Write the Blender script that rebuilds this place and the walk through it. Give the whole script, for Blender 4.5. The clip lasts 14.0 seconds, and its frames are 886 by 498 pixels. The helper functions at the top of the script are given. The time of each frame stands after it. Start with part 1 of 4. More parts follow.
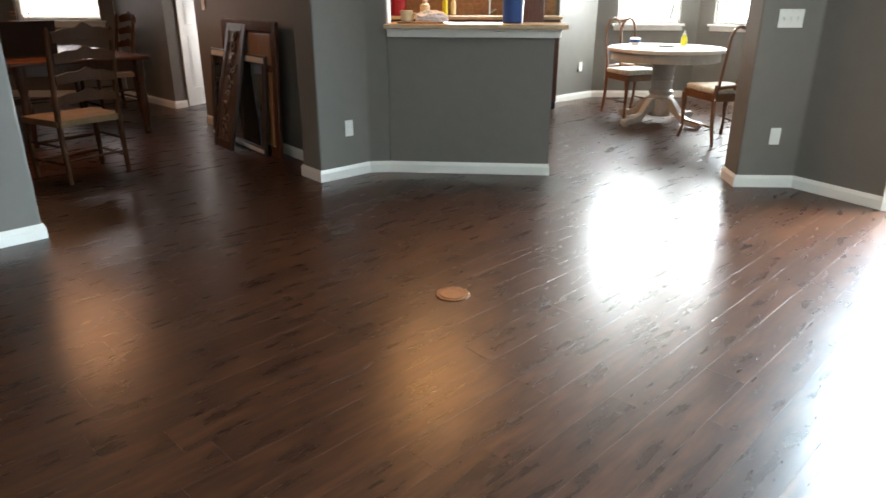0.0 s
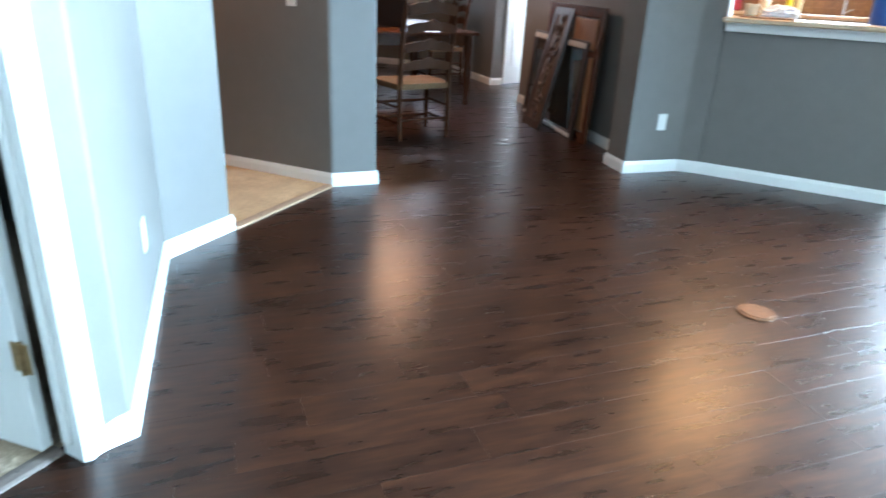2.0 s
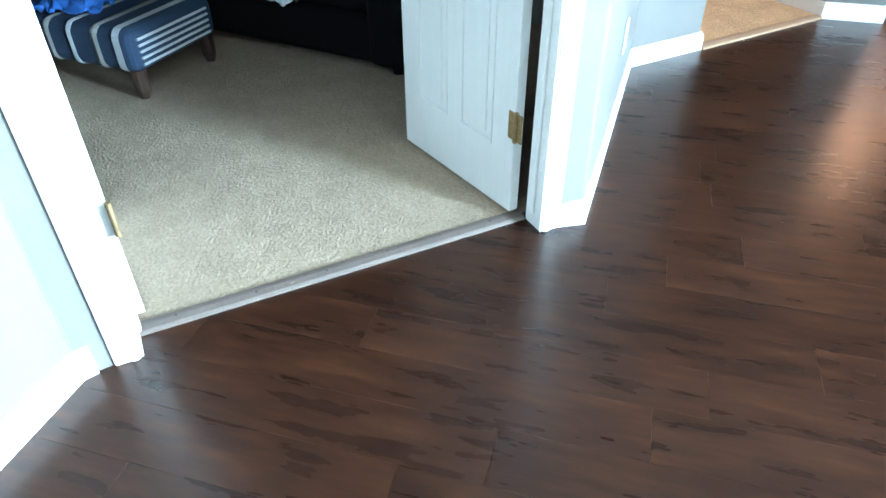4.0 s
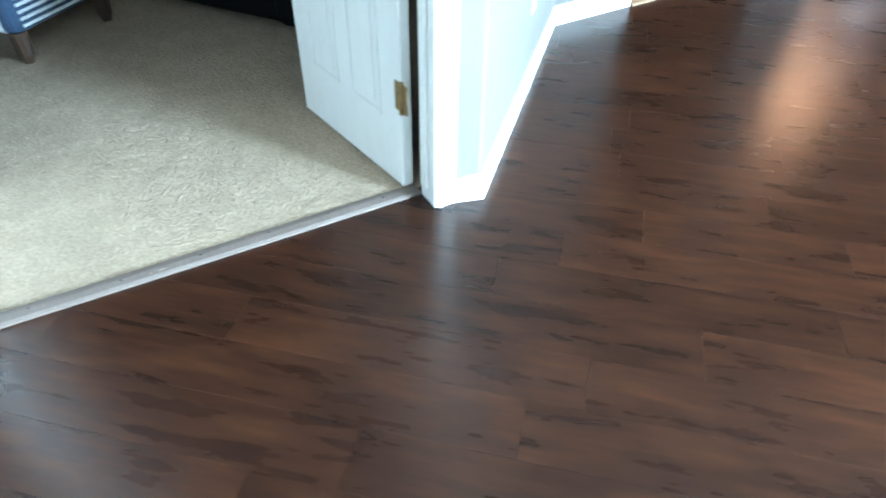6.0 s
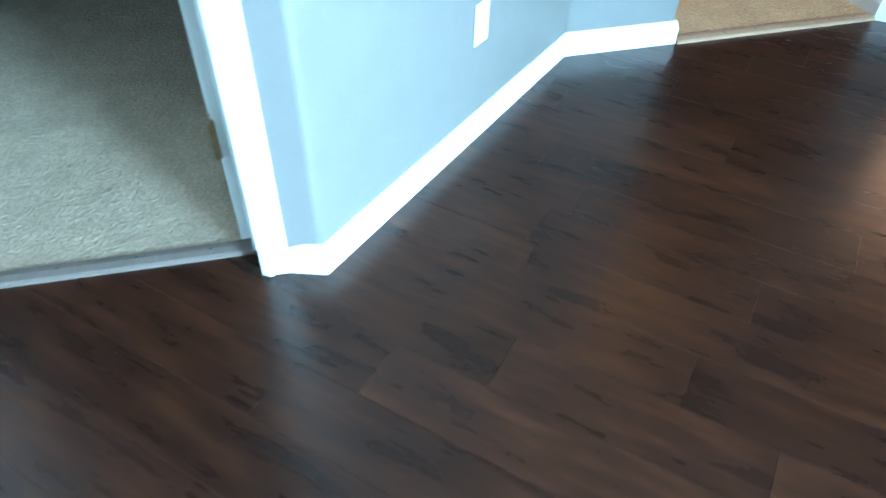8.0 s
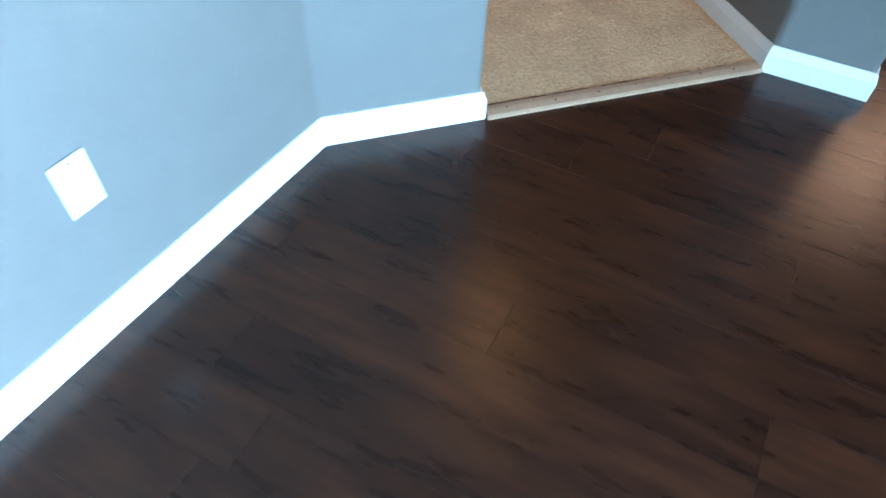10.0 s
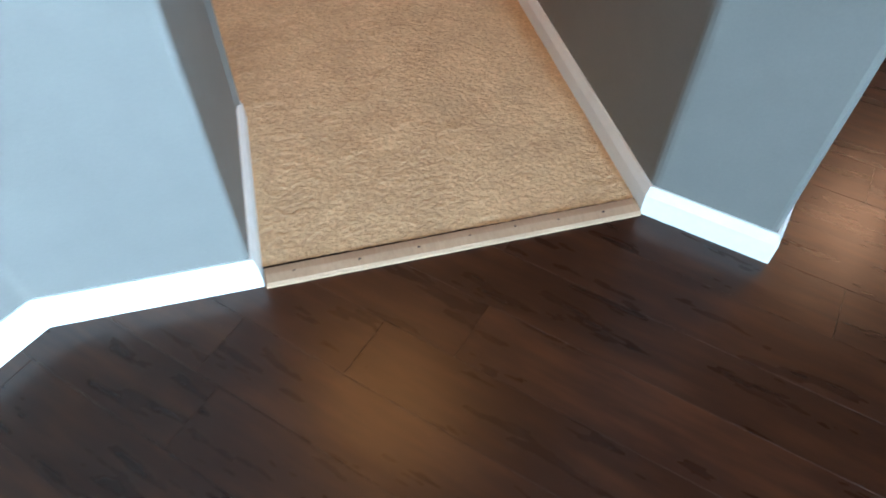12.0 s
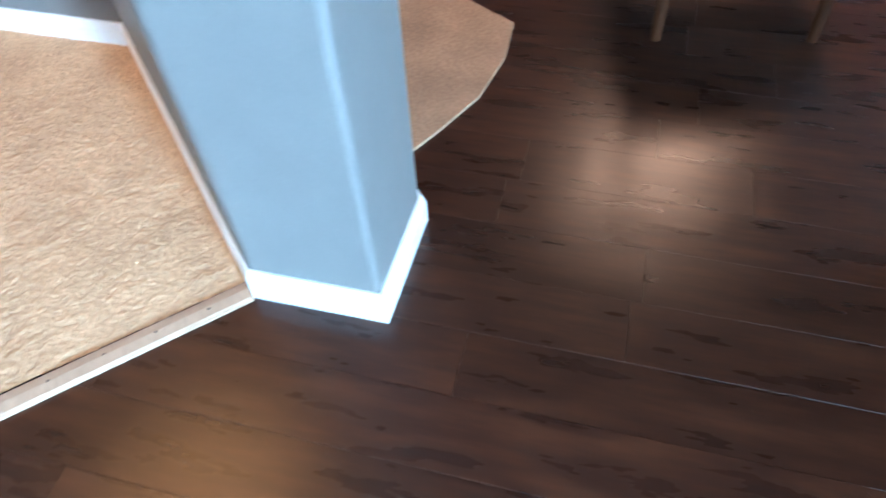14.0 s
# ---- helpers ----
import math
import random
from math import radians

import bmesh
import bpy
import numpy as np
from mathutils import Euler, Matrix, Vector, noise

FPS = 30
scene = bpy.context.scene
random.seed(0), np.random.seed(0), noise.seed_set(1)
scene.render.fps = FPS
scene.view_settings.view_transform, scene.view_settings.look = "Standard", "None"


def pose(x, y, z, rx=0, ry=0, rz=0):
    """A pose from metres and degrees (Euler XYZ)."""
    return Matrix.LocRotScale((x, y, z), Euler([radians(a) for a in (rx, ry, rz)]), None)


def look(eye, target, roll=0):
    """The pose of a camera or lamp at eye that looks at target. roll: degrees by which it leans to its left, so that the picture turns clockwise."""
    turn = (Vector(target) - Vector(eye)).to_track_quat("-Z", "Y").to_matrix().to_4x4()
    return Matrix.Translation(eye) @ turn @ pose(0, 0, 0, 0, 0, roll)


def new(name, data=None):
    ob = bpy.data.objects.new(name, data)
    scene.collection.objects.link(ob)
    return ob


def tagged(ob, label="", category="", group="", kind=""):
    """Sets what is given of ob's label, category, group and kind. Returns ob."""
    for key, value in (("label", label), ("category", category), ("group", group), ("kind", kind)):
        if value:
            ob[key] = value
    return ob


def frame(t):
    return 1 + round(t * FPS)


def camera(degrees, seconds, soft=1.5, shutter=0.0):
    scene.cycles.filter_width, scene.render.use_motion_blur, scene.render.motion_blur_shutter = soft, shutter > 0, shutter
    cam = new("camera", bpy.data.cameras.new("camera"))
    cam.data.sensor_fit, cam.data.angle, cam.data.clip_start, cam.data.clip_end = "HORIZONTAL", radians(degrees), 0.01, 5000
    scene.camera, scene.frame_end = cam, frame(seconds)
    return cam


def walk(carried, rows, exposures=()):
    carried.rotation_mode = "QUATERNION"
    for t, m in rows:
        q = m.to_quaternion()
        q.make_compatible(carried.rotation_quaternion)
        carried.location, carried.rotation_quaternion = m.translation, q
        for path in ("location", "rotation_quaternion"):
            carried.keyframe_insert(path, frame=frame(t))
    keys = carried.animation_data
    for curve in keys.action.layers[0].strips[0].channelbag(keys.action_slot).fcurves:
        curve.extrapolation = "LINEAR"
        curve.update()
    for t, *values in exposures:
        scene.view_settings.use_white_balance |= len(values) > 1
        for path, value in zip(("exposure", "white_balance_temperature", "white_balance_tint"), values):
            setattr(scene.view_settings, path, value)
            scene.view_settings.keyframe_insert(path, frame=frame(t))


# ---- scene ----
cam = camera(67.3, 14.0, shutter=0.4)
PATH = [
    (0, (0.000, 0.000, 1.300), (0.000, 1.869, 0.586), 0.1),
    (0.5, (-0.031, 0.003, 1.306), (-0.165, 1.873, 0.610), 1.8),
    (1, (-0.050, 0.014, 1.291), (-0.442, 1.854, 0.611), 2.5),
    (1.5, (-0.090, -0.027, 1.287), (-0.636, 1.752, 0.555), 2.9),
    (2, (-0.155, -0.074, 1.272), (-0.905, 1.619, 0.515), 2.7),
    (2.5, (-0.197, -0.102, 1.264), (-1.268, 1.358, 0.414), 2.4),
    (3, (-0.228, -0.158, 1.256), (-1.518, 1.007, 0.267), 2.7),
    (3.5, (-0.276, -0.204, 1.223), (-1.620, 0.716, 0.062), 1.4),
    (3.7, (-0.281, -0.211, 1.224), (-1.680, 0.582, 0.035), 0.4),
    (5.8, (-0.297, -0.031, 1.175), (-1.619, 0.729, -0.120), -1.9),
    (6, (-0.273, 0.065, 1.211), (-1.547, 0.856, -0.112), 0.6),
    (6.5, (-0.332, 0.292, 1.221), (-1.567, 1.004, -0.182), 1.2),
    (7, (-0.369, 0.481, 1.139), (-1.686, 1.104, -0.231), 0.9),
    (7.5, (-0.322, 0.740, 1.132), (-1.711, 1.219, -0.224), 0.9),
    (8, (-0.430, 0.959, 1.139), (-1.826, 1.371, -0.232), 1.5),
    (8.5, (-0.609, 1.190, 1.146), (-1.961, 1.595, -0.271), 1.5),
    (8.7, (-0.687, 1.250, 1.151), (-2.015, 1.711, -0.272), 3.5),
    (10.8, (-1.286, 2.215, 1.196), (-2.481, 2.595, -0.362), 1.5),
    (11, (-1.337, 2.270, 1.199), (-2.584, 2.659, -0.315), 1.8),
    (11.5, (-1.439, 2.436, 1.213), (-2.676, 2.747, -0.328), 1.7),
    (12, (-1.531, 2.611, 1.205), (-2.745, 2.929, -0.352), 0.7),
    (12.5, (-1.699, 2.824, 1.191), (-2.745, 3.219, -0.467), 0.7),
    (13, (-1.789, 2.982, 1.255), (-2.624, 3.475, -0.494), -0.4),
    (13.5, (-1.637, 3.131, 1.224), (-2.682, 3.603, -0.415), -2.7),
    (14, (-1.528, 3.327, 1.188), (-2.627, 3.908, -0.379), -3.5),
]
walk(cam, [(t, look(eye, target, roll)) for t, eye, target, roll in PATH], [(0, 0.3, 7300, 16), (0.5, 0.4, 6800, 12), (1.0, 0.65, 6500, 10), (1.5, 1.0, 5900, 9), (2.0, 1.2, 5600, 8), (2.5, 0.9, 5800, 8), (3.0, 0.9, 5900, 8), (3.5, 1.22, 5900, 9), (6.0, 1.45, 5900, 9), (7.0, 1.45, 5600, 6), (7.5, 1.25, 5400, 1), (8.0, 0.9, 5000, -4), (8.5, 0.52, 4800, -2), (8.7, 0.5, 4800, -2), (11, 0.88, 5350, 8), (12, 0.92, 5700, 9), (12.5, 1.12, 5700, 8), (13, 1.42, 5400, 9), (13.5, 1.6, 5100, 7), (14, 1.9, 4850, 7)])

# ---- world, lamps, exposure ----
world = bpy.data.worlds.new("sky")
scene.world = world
world.use_nodes = True
wn = world.node_tree.nodes
sky = wn.new("ShaderNodeTexSky")
sky.sky_type, sky.sun_disc = "NISHITA", False
sky.sun_elevation, sky.sun_rotation = radians(50), radians(200)
world.node_tree.links.new(sky.outputs["Color"], wn["Background"].inputs["Color"])
wn["Background"].inputs["Strength"].default_value = 0.12
sun_data = bpy.data.lights.new("sun", "SUN")
sun_data.energy, sun_data.angle, sun_data.color = 2.0, radians(0.5), (1.0, 0.95, 0.86)
sun = new("sun", sun_data)
sun.matrix_world = pose(0, 0, 20, 40, 0, 200)


def window_lamp(name, x, y, z, yaw, w, h, watts, colour, tilt=22):
    """Sky light that enters by an opening; the lamp shines along yaw (0 is towards -y)."""
    d = bpy.data.lights.new(name, "AREA")
    d.shape, d.size, d.size_y, d.energy, d.color = "RECTANGLE", w, h, watts, colour
    ob = new(name, d)
    ob.matrix_world = pose(x, y, z, 0, 0, yaw) @ pose(0, 0, 0, -90 + tilt, 0, 0)
    return ob


DAY = (0.76, 0.92, 1.0)
window_lamp("slider_daylight", 3.89, 4.07, 1.06, -13, 1.84, 1.9, 1950, (0.565, 0.815, 1.0))
window_lamp("nook_daylight_a", 2.69, 9.42, 1.60, 0, 0.80, 1.28, 270, DAY)
window_lamp("nook_daylight_b", 3.93, 8.95, 1.60, -46.5, 0.80, 1.28, 270, DAY)
window_lamp("dining_daylight", -5.1, 9.36, 1.6, 0, 1.5, 1.3, 22, (0.95, 0.96, 1.0))
# Added fill, out of view, that brightens the white hall door.
window_lamp("hall_door_fill", -2.16, 9.0, 1.4, -90, 0.5, 1.6, 34, (0.9, 0.95, 1.0))
window_lamp("kitchen_daylight", 0.36, 8.98, 1.74, 0, 0.85, 0.78, 60, DAY)


def ceiling_bulb(name, x, y, z, size, watts, colour):
    d = bpy.data.lights.new(name, "AREA")
    d.shape, d.size, d.energy, d.color = "DISK", size, watts, colour
    ob = new(name, d)
    ob.matrix_world = pose(x, y, z)
    return ob


ceiling_bulb("kitchen_bulb", -0.28, 6.0, 2.50, 1.4, 52, (1.0, 0.50, 0.18))
ceiling_bulb("dining_bulb", -3.50, 5.90, 1.98, 0.80, 20.0, (1.0, 0.52, 0.27))
ceiling_bulb("hall_bulb", -3.35, 2.70, 2.50, 0.95, 9.5, (1.0, 0.42, 0.11))

# ---- materials ----


def mat(name, colour, rough=0.6, metal=0.0, grain=0.0, scale=40.0, bump=0.0, stretch=(1, 1, 1), blotch=0.0, random=False, spec=0.5, bump_dist=0.002):
    """A surface with grain and blotches of brightness at two scales, and relief."""
    m = bpy.data.materials.new(name)
    m.use_nodes = True
    nt = m.node_tree
    n, l = nt.nodes, nt.links
    b = n["Principled BSDF"]
    b.inputs["Roughness"].default_value, b.inputs["Metallic"].default_value = rough, metal
    b.inputs["Specular IOR Level"].default_value = spec
    tc, mp = n.new("ShaderNodeTexCoord"), n.new("ShaderNodeMapping")
    mp.inputs["Scale"].default_value = stretch
    l.new(tc.outputs["Object"], mp.inputs["Vector"])
    if random:
        oi = n.new("ShaderNodeObjectInfo")
        mul = n.new("ShaderNodeMath")
        mul.operation = "MULTIPLY"
        mul.inputs[1].default_value = 60.0
        l.new(oi.outputs["Random"], mul.inputs[0])
        cmb = n.new("ShaderNodeCombineXYZ")
        l.new(mul.outputs[0], cmb.inputs[2])
        l.new(cmb.outputs[0], mp.inputs["Location"])
    fine, wide = n.new("ShaderNodeTexNoise"), n.new("ShaderNodeTexNoise")
    fine.inputs["Scale"].default_value, fine.inputs["Detail"].default_value = scale, 6
    wide.inputs["Scale"].default_value, wide.inputs["Detail"].default_value = scale / 14, 3
    for t in (fine, wide):
        l.new(mp.outputs[0], t.inputs["Vector"])
    out = None
    rgb = n.new("ShaderNodeRGB")
    rgb.outputs[0].default_value = (*colour, 1)
    out = rgb.outputs[0]
    for tex, amount in ((fine, grain), (wide, blotch)):
        if amount:
            mr = n.new("ShaderNodeMapRange")
            mr.inputs["From Min"].default_value, mr.inputs["From Max"].default_value = 0.3, 0.7
            mr.inputs["To Min"].default_value, mr.inputs["To Max"].default_value = 1 - amount, 1 + amount
            l.new(tex.outputs["Fac"], mr.inputs["Value"])
            mx = n.new("ShaderNodeVectorMath")
            mx.operation = "MULTIPLY"
            l.new(out, mx.inputs[0])
            l.new(mr.outputs[0], mx.inputs[1])
            out = mx.outputs[0]
    l.new(out, b.inputs["Base Color"])
    if bump:
        bp = n.new("ShaderNodeBump")
        bp.inputs["Strength"].default_value, bp.inputs["Distance"].default_value = bump, bump_dist
        l.new(fine.outputs["Fac"], bp.inputs["Height"])
        l.new(bp.outputs[0], b.inputs["Normal"])
    return m


def plank_material(name, island):
    """Dark, hand-scraped, satin-lacquered boards; the boards lie along local x."""
    m = bpy.data.materials.new(name)
    m.use_nodes = True
    n, l = m.node_tree.nodes, m.node_tree.links
    b = n["Principled BSDF"]
    tc = n.new("ShaderNodeTexCoord")
    if island:
        pick = n.new("ShaderNodeNewGeometry").outputs["Random Per Island"]
    else:
        pick = n.new("ShaderNodeObjectInfo").outputs["Random"]
    mul = n.new("ShaderNodeMath")
    mul.operation = "MULTIPLY"
    mul.inputs[1].default_value = 90
    l.new(pick, mul.inputs[0])
    cmb = n.new("ShaderNodeCombineXYZ")
    l.new(mul.outputs[0], cmb.inputs[2])
    l.new(mul.outputs[0], cmb.inputs[0])

    def noise_tex(sx, sy, detail, rough=0.55):
        mp = n.new("ShaderNodeMapping")
        mp.inputs["Scale"].default_value = (sx, sy, 1)
        l.new(tc.outputs["Object"], mp.inputs["Vector"])
        l.new(cmb.outputs[0], mp.inputs["Location"])
        t = n.new("ShaderNodeTexNoise")
        t.inputs["Scale"].default_value, t.inputs["Detail"].default_value, t.inputs["Roughness"].default_value = 1, detail, rough
        l.new(mp.outputs[0], t.inputs["Vector"])
        return t.outputs["Fac"]

    grain, cloud, scrape = noise_tex(7, 60, 3, 0.6), noise_tex(4.2, 22, 3, 0.55), noise_tex(1.6, 13, 2)
    chatter = noise_tex(16, 5, 1)
    mix = n.new("ShaderNodeMath")
    mix.operation = "MULTIPLY_ADD"
    l.new(grain, mix.inputs[0])
    mix.inputs[1].default_value = 0.42
    l.new(cloud, mix.inputs[2])
    ramp = n.new("ShaderNodeValToRGB")
    e = ramp.color_ramp.elements
    e[0].position, e[0].color = 0.40, (0.0155, 0.0062, 0.0039, 1)
    e[1].position, e[1].color = 0.98, (0.0570, 0.0203, 0.0088, 1)
    mid = e.new(0.68)
    mid.color = (0.0285, 0.0102, 0.0052, 1)
    l.new(mix.outputs[0], ramp.inputs[0])
    tone = n.new("ShaderNodeMapRange")
    tone.inputs["To Min"].default_value, tone.inputs["To Max"].default_value = 0.84, 1.18
    l.new(pick, tone.inputs["Value"])
    vm = n.new("ShaderNodeVectorMath")
    vm.operation = "MULTIPLY"
    l.new(ramp.outputs[0], vm.inputs[0])
    l.new(tone.outputs[0], vm.inputs[1])
    l.new(vm.outputs[0], b.inputs["Base Color"])
    rr = n.new("ShaderNodeMapRange")
    rr.inputs["To Min"].default_value, rr.inputs["To Max"].default_value = 0.25, 0.31
    l.new(cloud, rr.inputs["Value"])
    l.new(rr.outputs[0], b.inputs["Roughness"])
    b.inputs["Specular IOR Level"].default_value = 0.34
    add = n.new("ShaderNodeMath")
    add.operation = "MULTIPLY_ADD"
    l.new(chatter, add.inputs[0])
    add.inputs[1].default_value = 0.6
    l.new(scrape, add.inputs[2])
    bp = n.new("ShaderNodeBump")
    bp.inputs["Strength"].default_value, bp.inputs["Distance"].default_value = 0.2, 0.004
    l.new(add.outputs[0], bp.inputs["Height"])
    l.new(bp.outputs[0], b.inputs["Normal"])
    return m


M_WALL = mat("grey_wall_paint", (0.162, 0.150, 0.133), 0.55, grain=0.03, scale=160, bump=0.25, blotch=0.03, bump_dist=0.001)
M_CEIL = mat("beige_ceiling_paint", (0.47, 0.43, 0.38), 0.9, grain=0.04, scale=90, bump=0.5)
M_TRIM = mat("white_trim_paint", (0.80, 0.79, 0.75), 0.35, grain=0.02, scale=60, bump=0.05, blotch=0.02)
M_DOOR = mat("white_door_paint", (0.72, 0.72, 0.69), 0.4, grain=0.03, scale=70, bump=0.12, stretch=(8, 8, 1), blotch=0.02)
M_CARPET = mat("cream_carpet", (0.385, 0.295, 0.21), 0.95, grain=0.20, scale=115, bump=1.0, blotch=0.08, bump_dist=0.0075, spec=0.1)
M_HALLCARPET = mat("tan_carpet", (0.56, 0.38, 0.215), 0.95, grain=0.17, scale=105, bump=0.9, blotch=0.10, bump_dist=0.0065, spec=0.1)
M_STRIP = mat("pale_wood_reducer", (0.34, 0.215, 0.13), 0.7, grain=0.12, scale=30, bump=0.1, stretch=(6, 1, 6), blotch=0.05)
M_STRIPGREY = mat("worn_grey_wood_reducer", (0.125, 0.095, 0.078), 0.6, grain=0.12, scale=30, bump=0.1, stretch=(6, 1, 6), blotch=0.05)
M_SUB = mat("dark_joint", (0.006, 0.004, 0.003), 0.8)
M_PLANK, M_PLANKREST = plank_material("scraped_dark_plank", False), plank_material("scraped_dark_plank_far", True)
M_BRASS = mat("aged_brass", (0.34, 0.24, 0.12), 0.38, metal=0.9, grain=0.2, scale=80, blotch=0.1)
M_PLATE = mat("white_plastic", (0.78, 0.78, 0.74), 0.35)
M_OAK = mat("honey_oak", (0.14, 0.058, 0.022), 0.4, grain=0.25, scale=18, bump=0.15, stretch=(6, 6, 0.7), blotch=0.15, random=True)
M_DARKWOOD = mat("dark_walnut", (0.040, 0.022, 0.014), 0.35, grain=0.3, scale=18, bump=0.15, stretch=(6, 6, 0.7), blotch=0.15, random=True)
M_CHERRY = mat("red_brown_wood", (0.085, 0.032, 0.015), 0.22, grain=0.25, scale=16, bump=0.1, stretch=(5, 5, 0.6), blotch=0.15, random=True)
M_CHAIRWOOD = mat("brown_chair_wood", (0.055, 0.020, 0.007), 0.55, grain=0.25, scale=18, bump=0.15, stretch=(6, 6, 0.7), blotch=0.15, random=True, spec=0.15)
M_RUSH = mat("woven_rush", (0.16, 0.090, 0.036), 0.75, grain=0.25, scale=60, bump=0.8, stretch=(1, 6, 1), blotch=0.1)
M_GREYWOOD = mat("grey_painted_wood", (0.36, 0.34, 0.31), 0.4, grain=0.1, scale=24, bump=0.1, stretch=(5, 5, 1), blotch=0.1)
M_TABLETOP = mat("pale_washed_tabletop", (0.62, 0.59, 0.54), 0.28, grain=0.08, scale=20, stretch=(1, 7, 1), blotch=0.06)
M_FABRIC = mat("pale_floral_fabric", (0.62, 0.58, 0.50), 0.9, grain=0.25, scale=28, blotch=0.2, bump=0.2)
M_BLACKFAB = mat("black_upholstery", (0.004, 0.004, 0.0045), 0.95, grain=0.2, scale=120, bump=0.3, spec=0.1)
M_WHITECLOTH = mat("white_cotton", (0.70, 0.72, 0.76), 0.9, grain=0.06, scale=120, bump=0.3, blotch=0.08)
M_PINKCLOTH = mat("rose_cotton", (0.45, 0.09, 0.13), 0.9, grain=0.1, scale=120, bump=0.3, blotch=0.1)
M_BLUECLOTH = mat("bright_blue_fleece", (0.03, 0.13, 0.42), 0.9, grain=0.15, scale=120, bump=0.5, blotch=0.1)
M_TANCLOTH = mat("tan_cotton", (0.50, 0.30, 0.12), 0.9, grain=0.15, scale=120, bump=0.3, blotch=0.1)
M_BEIGECLOTH = mat("off_white_cotton", (0.52, 0.49, 0.43), 0.9, grain=0.06, scale=120, bump=0.3, blotch=0.08)
M_MAROONCLOTH = mat("maroon_cotton", (0.05, 0.012, 0.010), 0.9, grain=0.1, scale=120, bump=0.3, blotch=0.1)
M_NAVY = mat("navy_stripe", (0.022, 0.045, 0.085), 0.9, grain=0.15, scale=140, bump=0.3)
M_PALESTRIPE = mat("pale_stripe", (0.55, 0.57, 0.58), 0.9, grain=0.10, scale=140, bump=0.3)
M_GREYSTRIPE = mat("grey_stripe", (0.27, 0.27, 0.25), 0.9, grain=0.12, scale=140, bump=0.3)
M_BLACK = mat("black_plastic", (0.006, 0.006, 0.007), 0.5, spec=0.25)
M_BLUE = mat("blue_plastic", (0.008, 0.055, 0.24), 0.35)
M_YELLOW = mat("yellow_plastic", (0.62, 0.58, 0.02), 0.35)
M_ORANGE = mat("orange_petals", (0.70, 0.22, 0.02), 0.7, grain=0.3, scale=30)
M_RED = mat("red_glaze", (0.28, 0.012, 0.02), 0.25)
M_CREAM = mat("cream_glaze", (0.66, 0.55, 0.36), 0.3, grain=0.1, scale=30)
M_STEEL = mat("brushed_steel", (0.55, 0.55, 0.55), 0.3, metal=1.0)
M_RUG = mat("tan_woven_mat", (0.36, 0.22, 0.12), 0.9, grain=0.18, scale=90, bump=0.7, blotch=0.18)
M_BAR = mat("pale_oak_counter", (0.50, 0.36, 0.22), 0.25, grain=0.18, scale=14, stretch=(1, 8, 1), blotch=0.1)
M_TILE = mat("brown_stone_tile", (0.26, 0.13, 0.055), 0.4, grain=0.2, scale=20, bump=0.1, blotch=0.25, random=True)
M_FLOORDISC = mat("worn_brass_cover", (0.16, 0.085, 0.045), 0.35, metal=0.7, grain=0.2, scale=50)
M_EMB = mat("carved_dark_oak", (0.075, 0.042, 0.022), 0.4, grain=0.3, scale=40, bump=0.2)
M_TANOAK = mat("tan_oak", (0.23, 0.115, 0.05), 0.4, grain=0.25, scale=18, bump=0.15, stretch=(6, 6, 0.7), blotch=0.15)
M_SILVER = mat("pale_silver", (0.66, 0.64, 0.60), 0.32, metal=0.25, grain=0.1, scale=60, blotch=0.1)
M_GROUND = mat("lawn_and_paving", (0.20, 0.22, 0.12), 0.95, grain=0.3, scale=6, blotch=0.2)
M_BACK = mat("house_siding", (0.6, 0.6, 0.58), 0.8, grain=0.05, scale=5)


def glass_material(name, mirror=False):
    m = bpy.data.materials.new(name)
    m.use_nodes = True
    b = m.node_tree.nodes["Principled BSDF"]
    if mirror:
        b.inputs["Metallic"].default_value, b.inputs["Roughness"].default_value = 1.0, 0.03
        b.inputs["Base Color"].default_value = (0.75, 0.78, 0.77, 1)
    else:
        b.inputs["Transmission Weight"].default_value, b.inputs["Roughness"].default_value = 1.0, 0.0
        b.inputs["IOR"].default_value = 1.45
    return m


M_GLASS, M_MIRROR = glass_material("window_glass"), glass_material("mirror_glass", True)

# ---- mesh helpers ----


def part(name, bm, material, parent=None, label=""):
    me = bpy.data.meshes.new(name)
    bm.normal_update()
    bm.to_mesh(me)
    bm.free()
    me.materials.append(material)
    ob = new(name, me)
    if parent is not None:
        ob.parent = parent
    if label:
        ob["label"] = label
    return ob


def smooth(ob):
    for p in ob.data.polygons:
        p.use_smooth = True
    return ob


def empty(name, m, label, category, group=""):
    e = new(name)
    e.matrix_world = m
    return tagged(e, label, category, group)


def bevelled(bm, r, seg=2):
    if r:
        bmesh.ops.bevel(bm, geom=bm.edges[:], offset=r, segments=seg, affect="EDGES", profile=0.5)
    return bm


def box(x0, y0, z0, x1, y1, z1, r=0.0, seg=2):
    bm = bmesh.new()
    bmesh.ops.create_cube(bm, size=1)
    bmesh.ops.scale(bm, verts=bm.verts, vec=(x1 - x0, y1 - y0, z1 - z0))
    bmesh.ops.translate(bm, verts=bm.verts, vec=((x0 + x1) / 2, (y0 + y1) / 2, (z0 + z1) / 2))
    return bevelled(bm, r, seg)


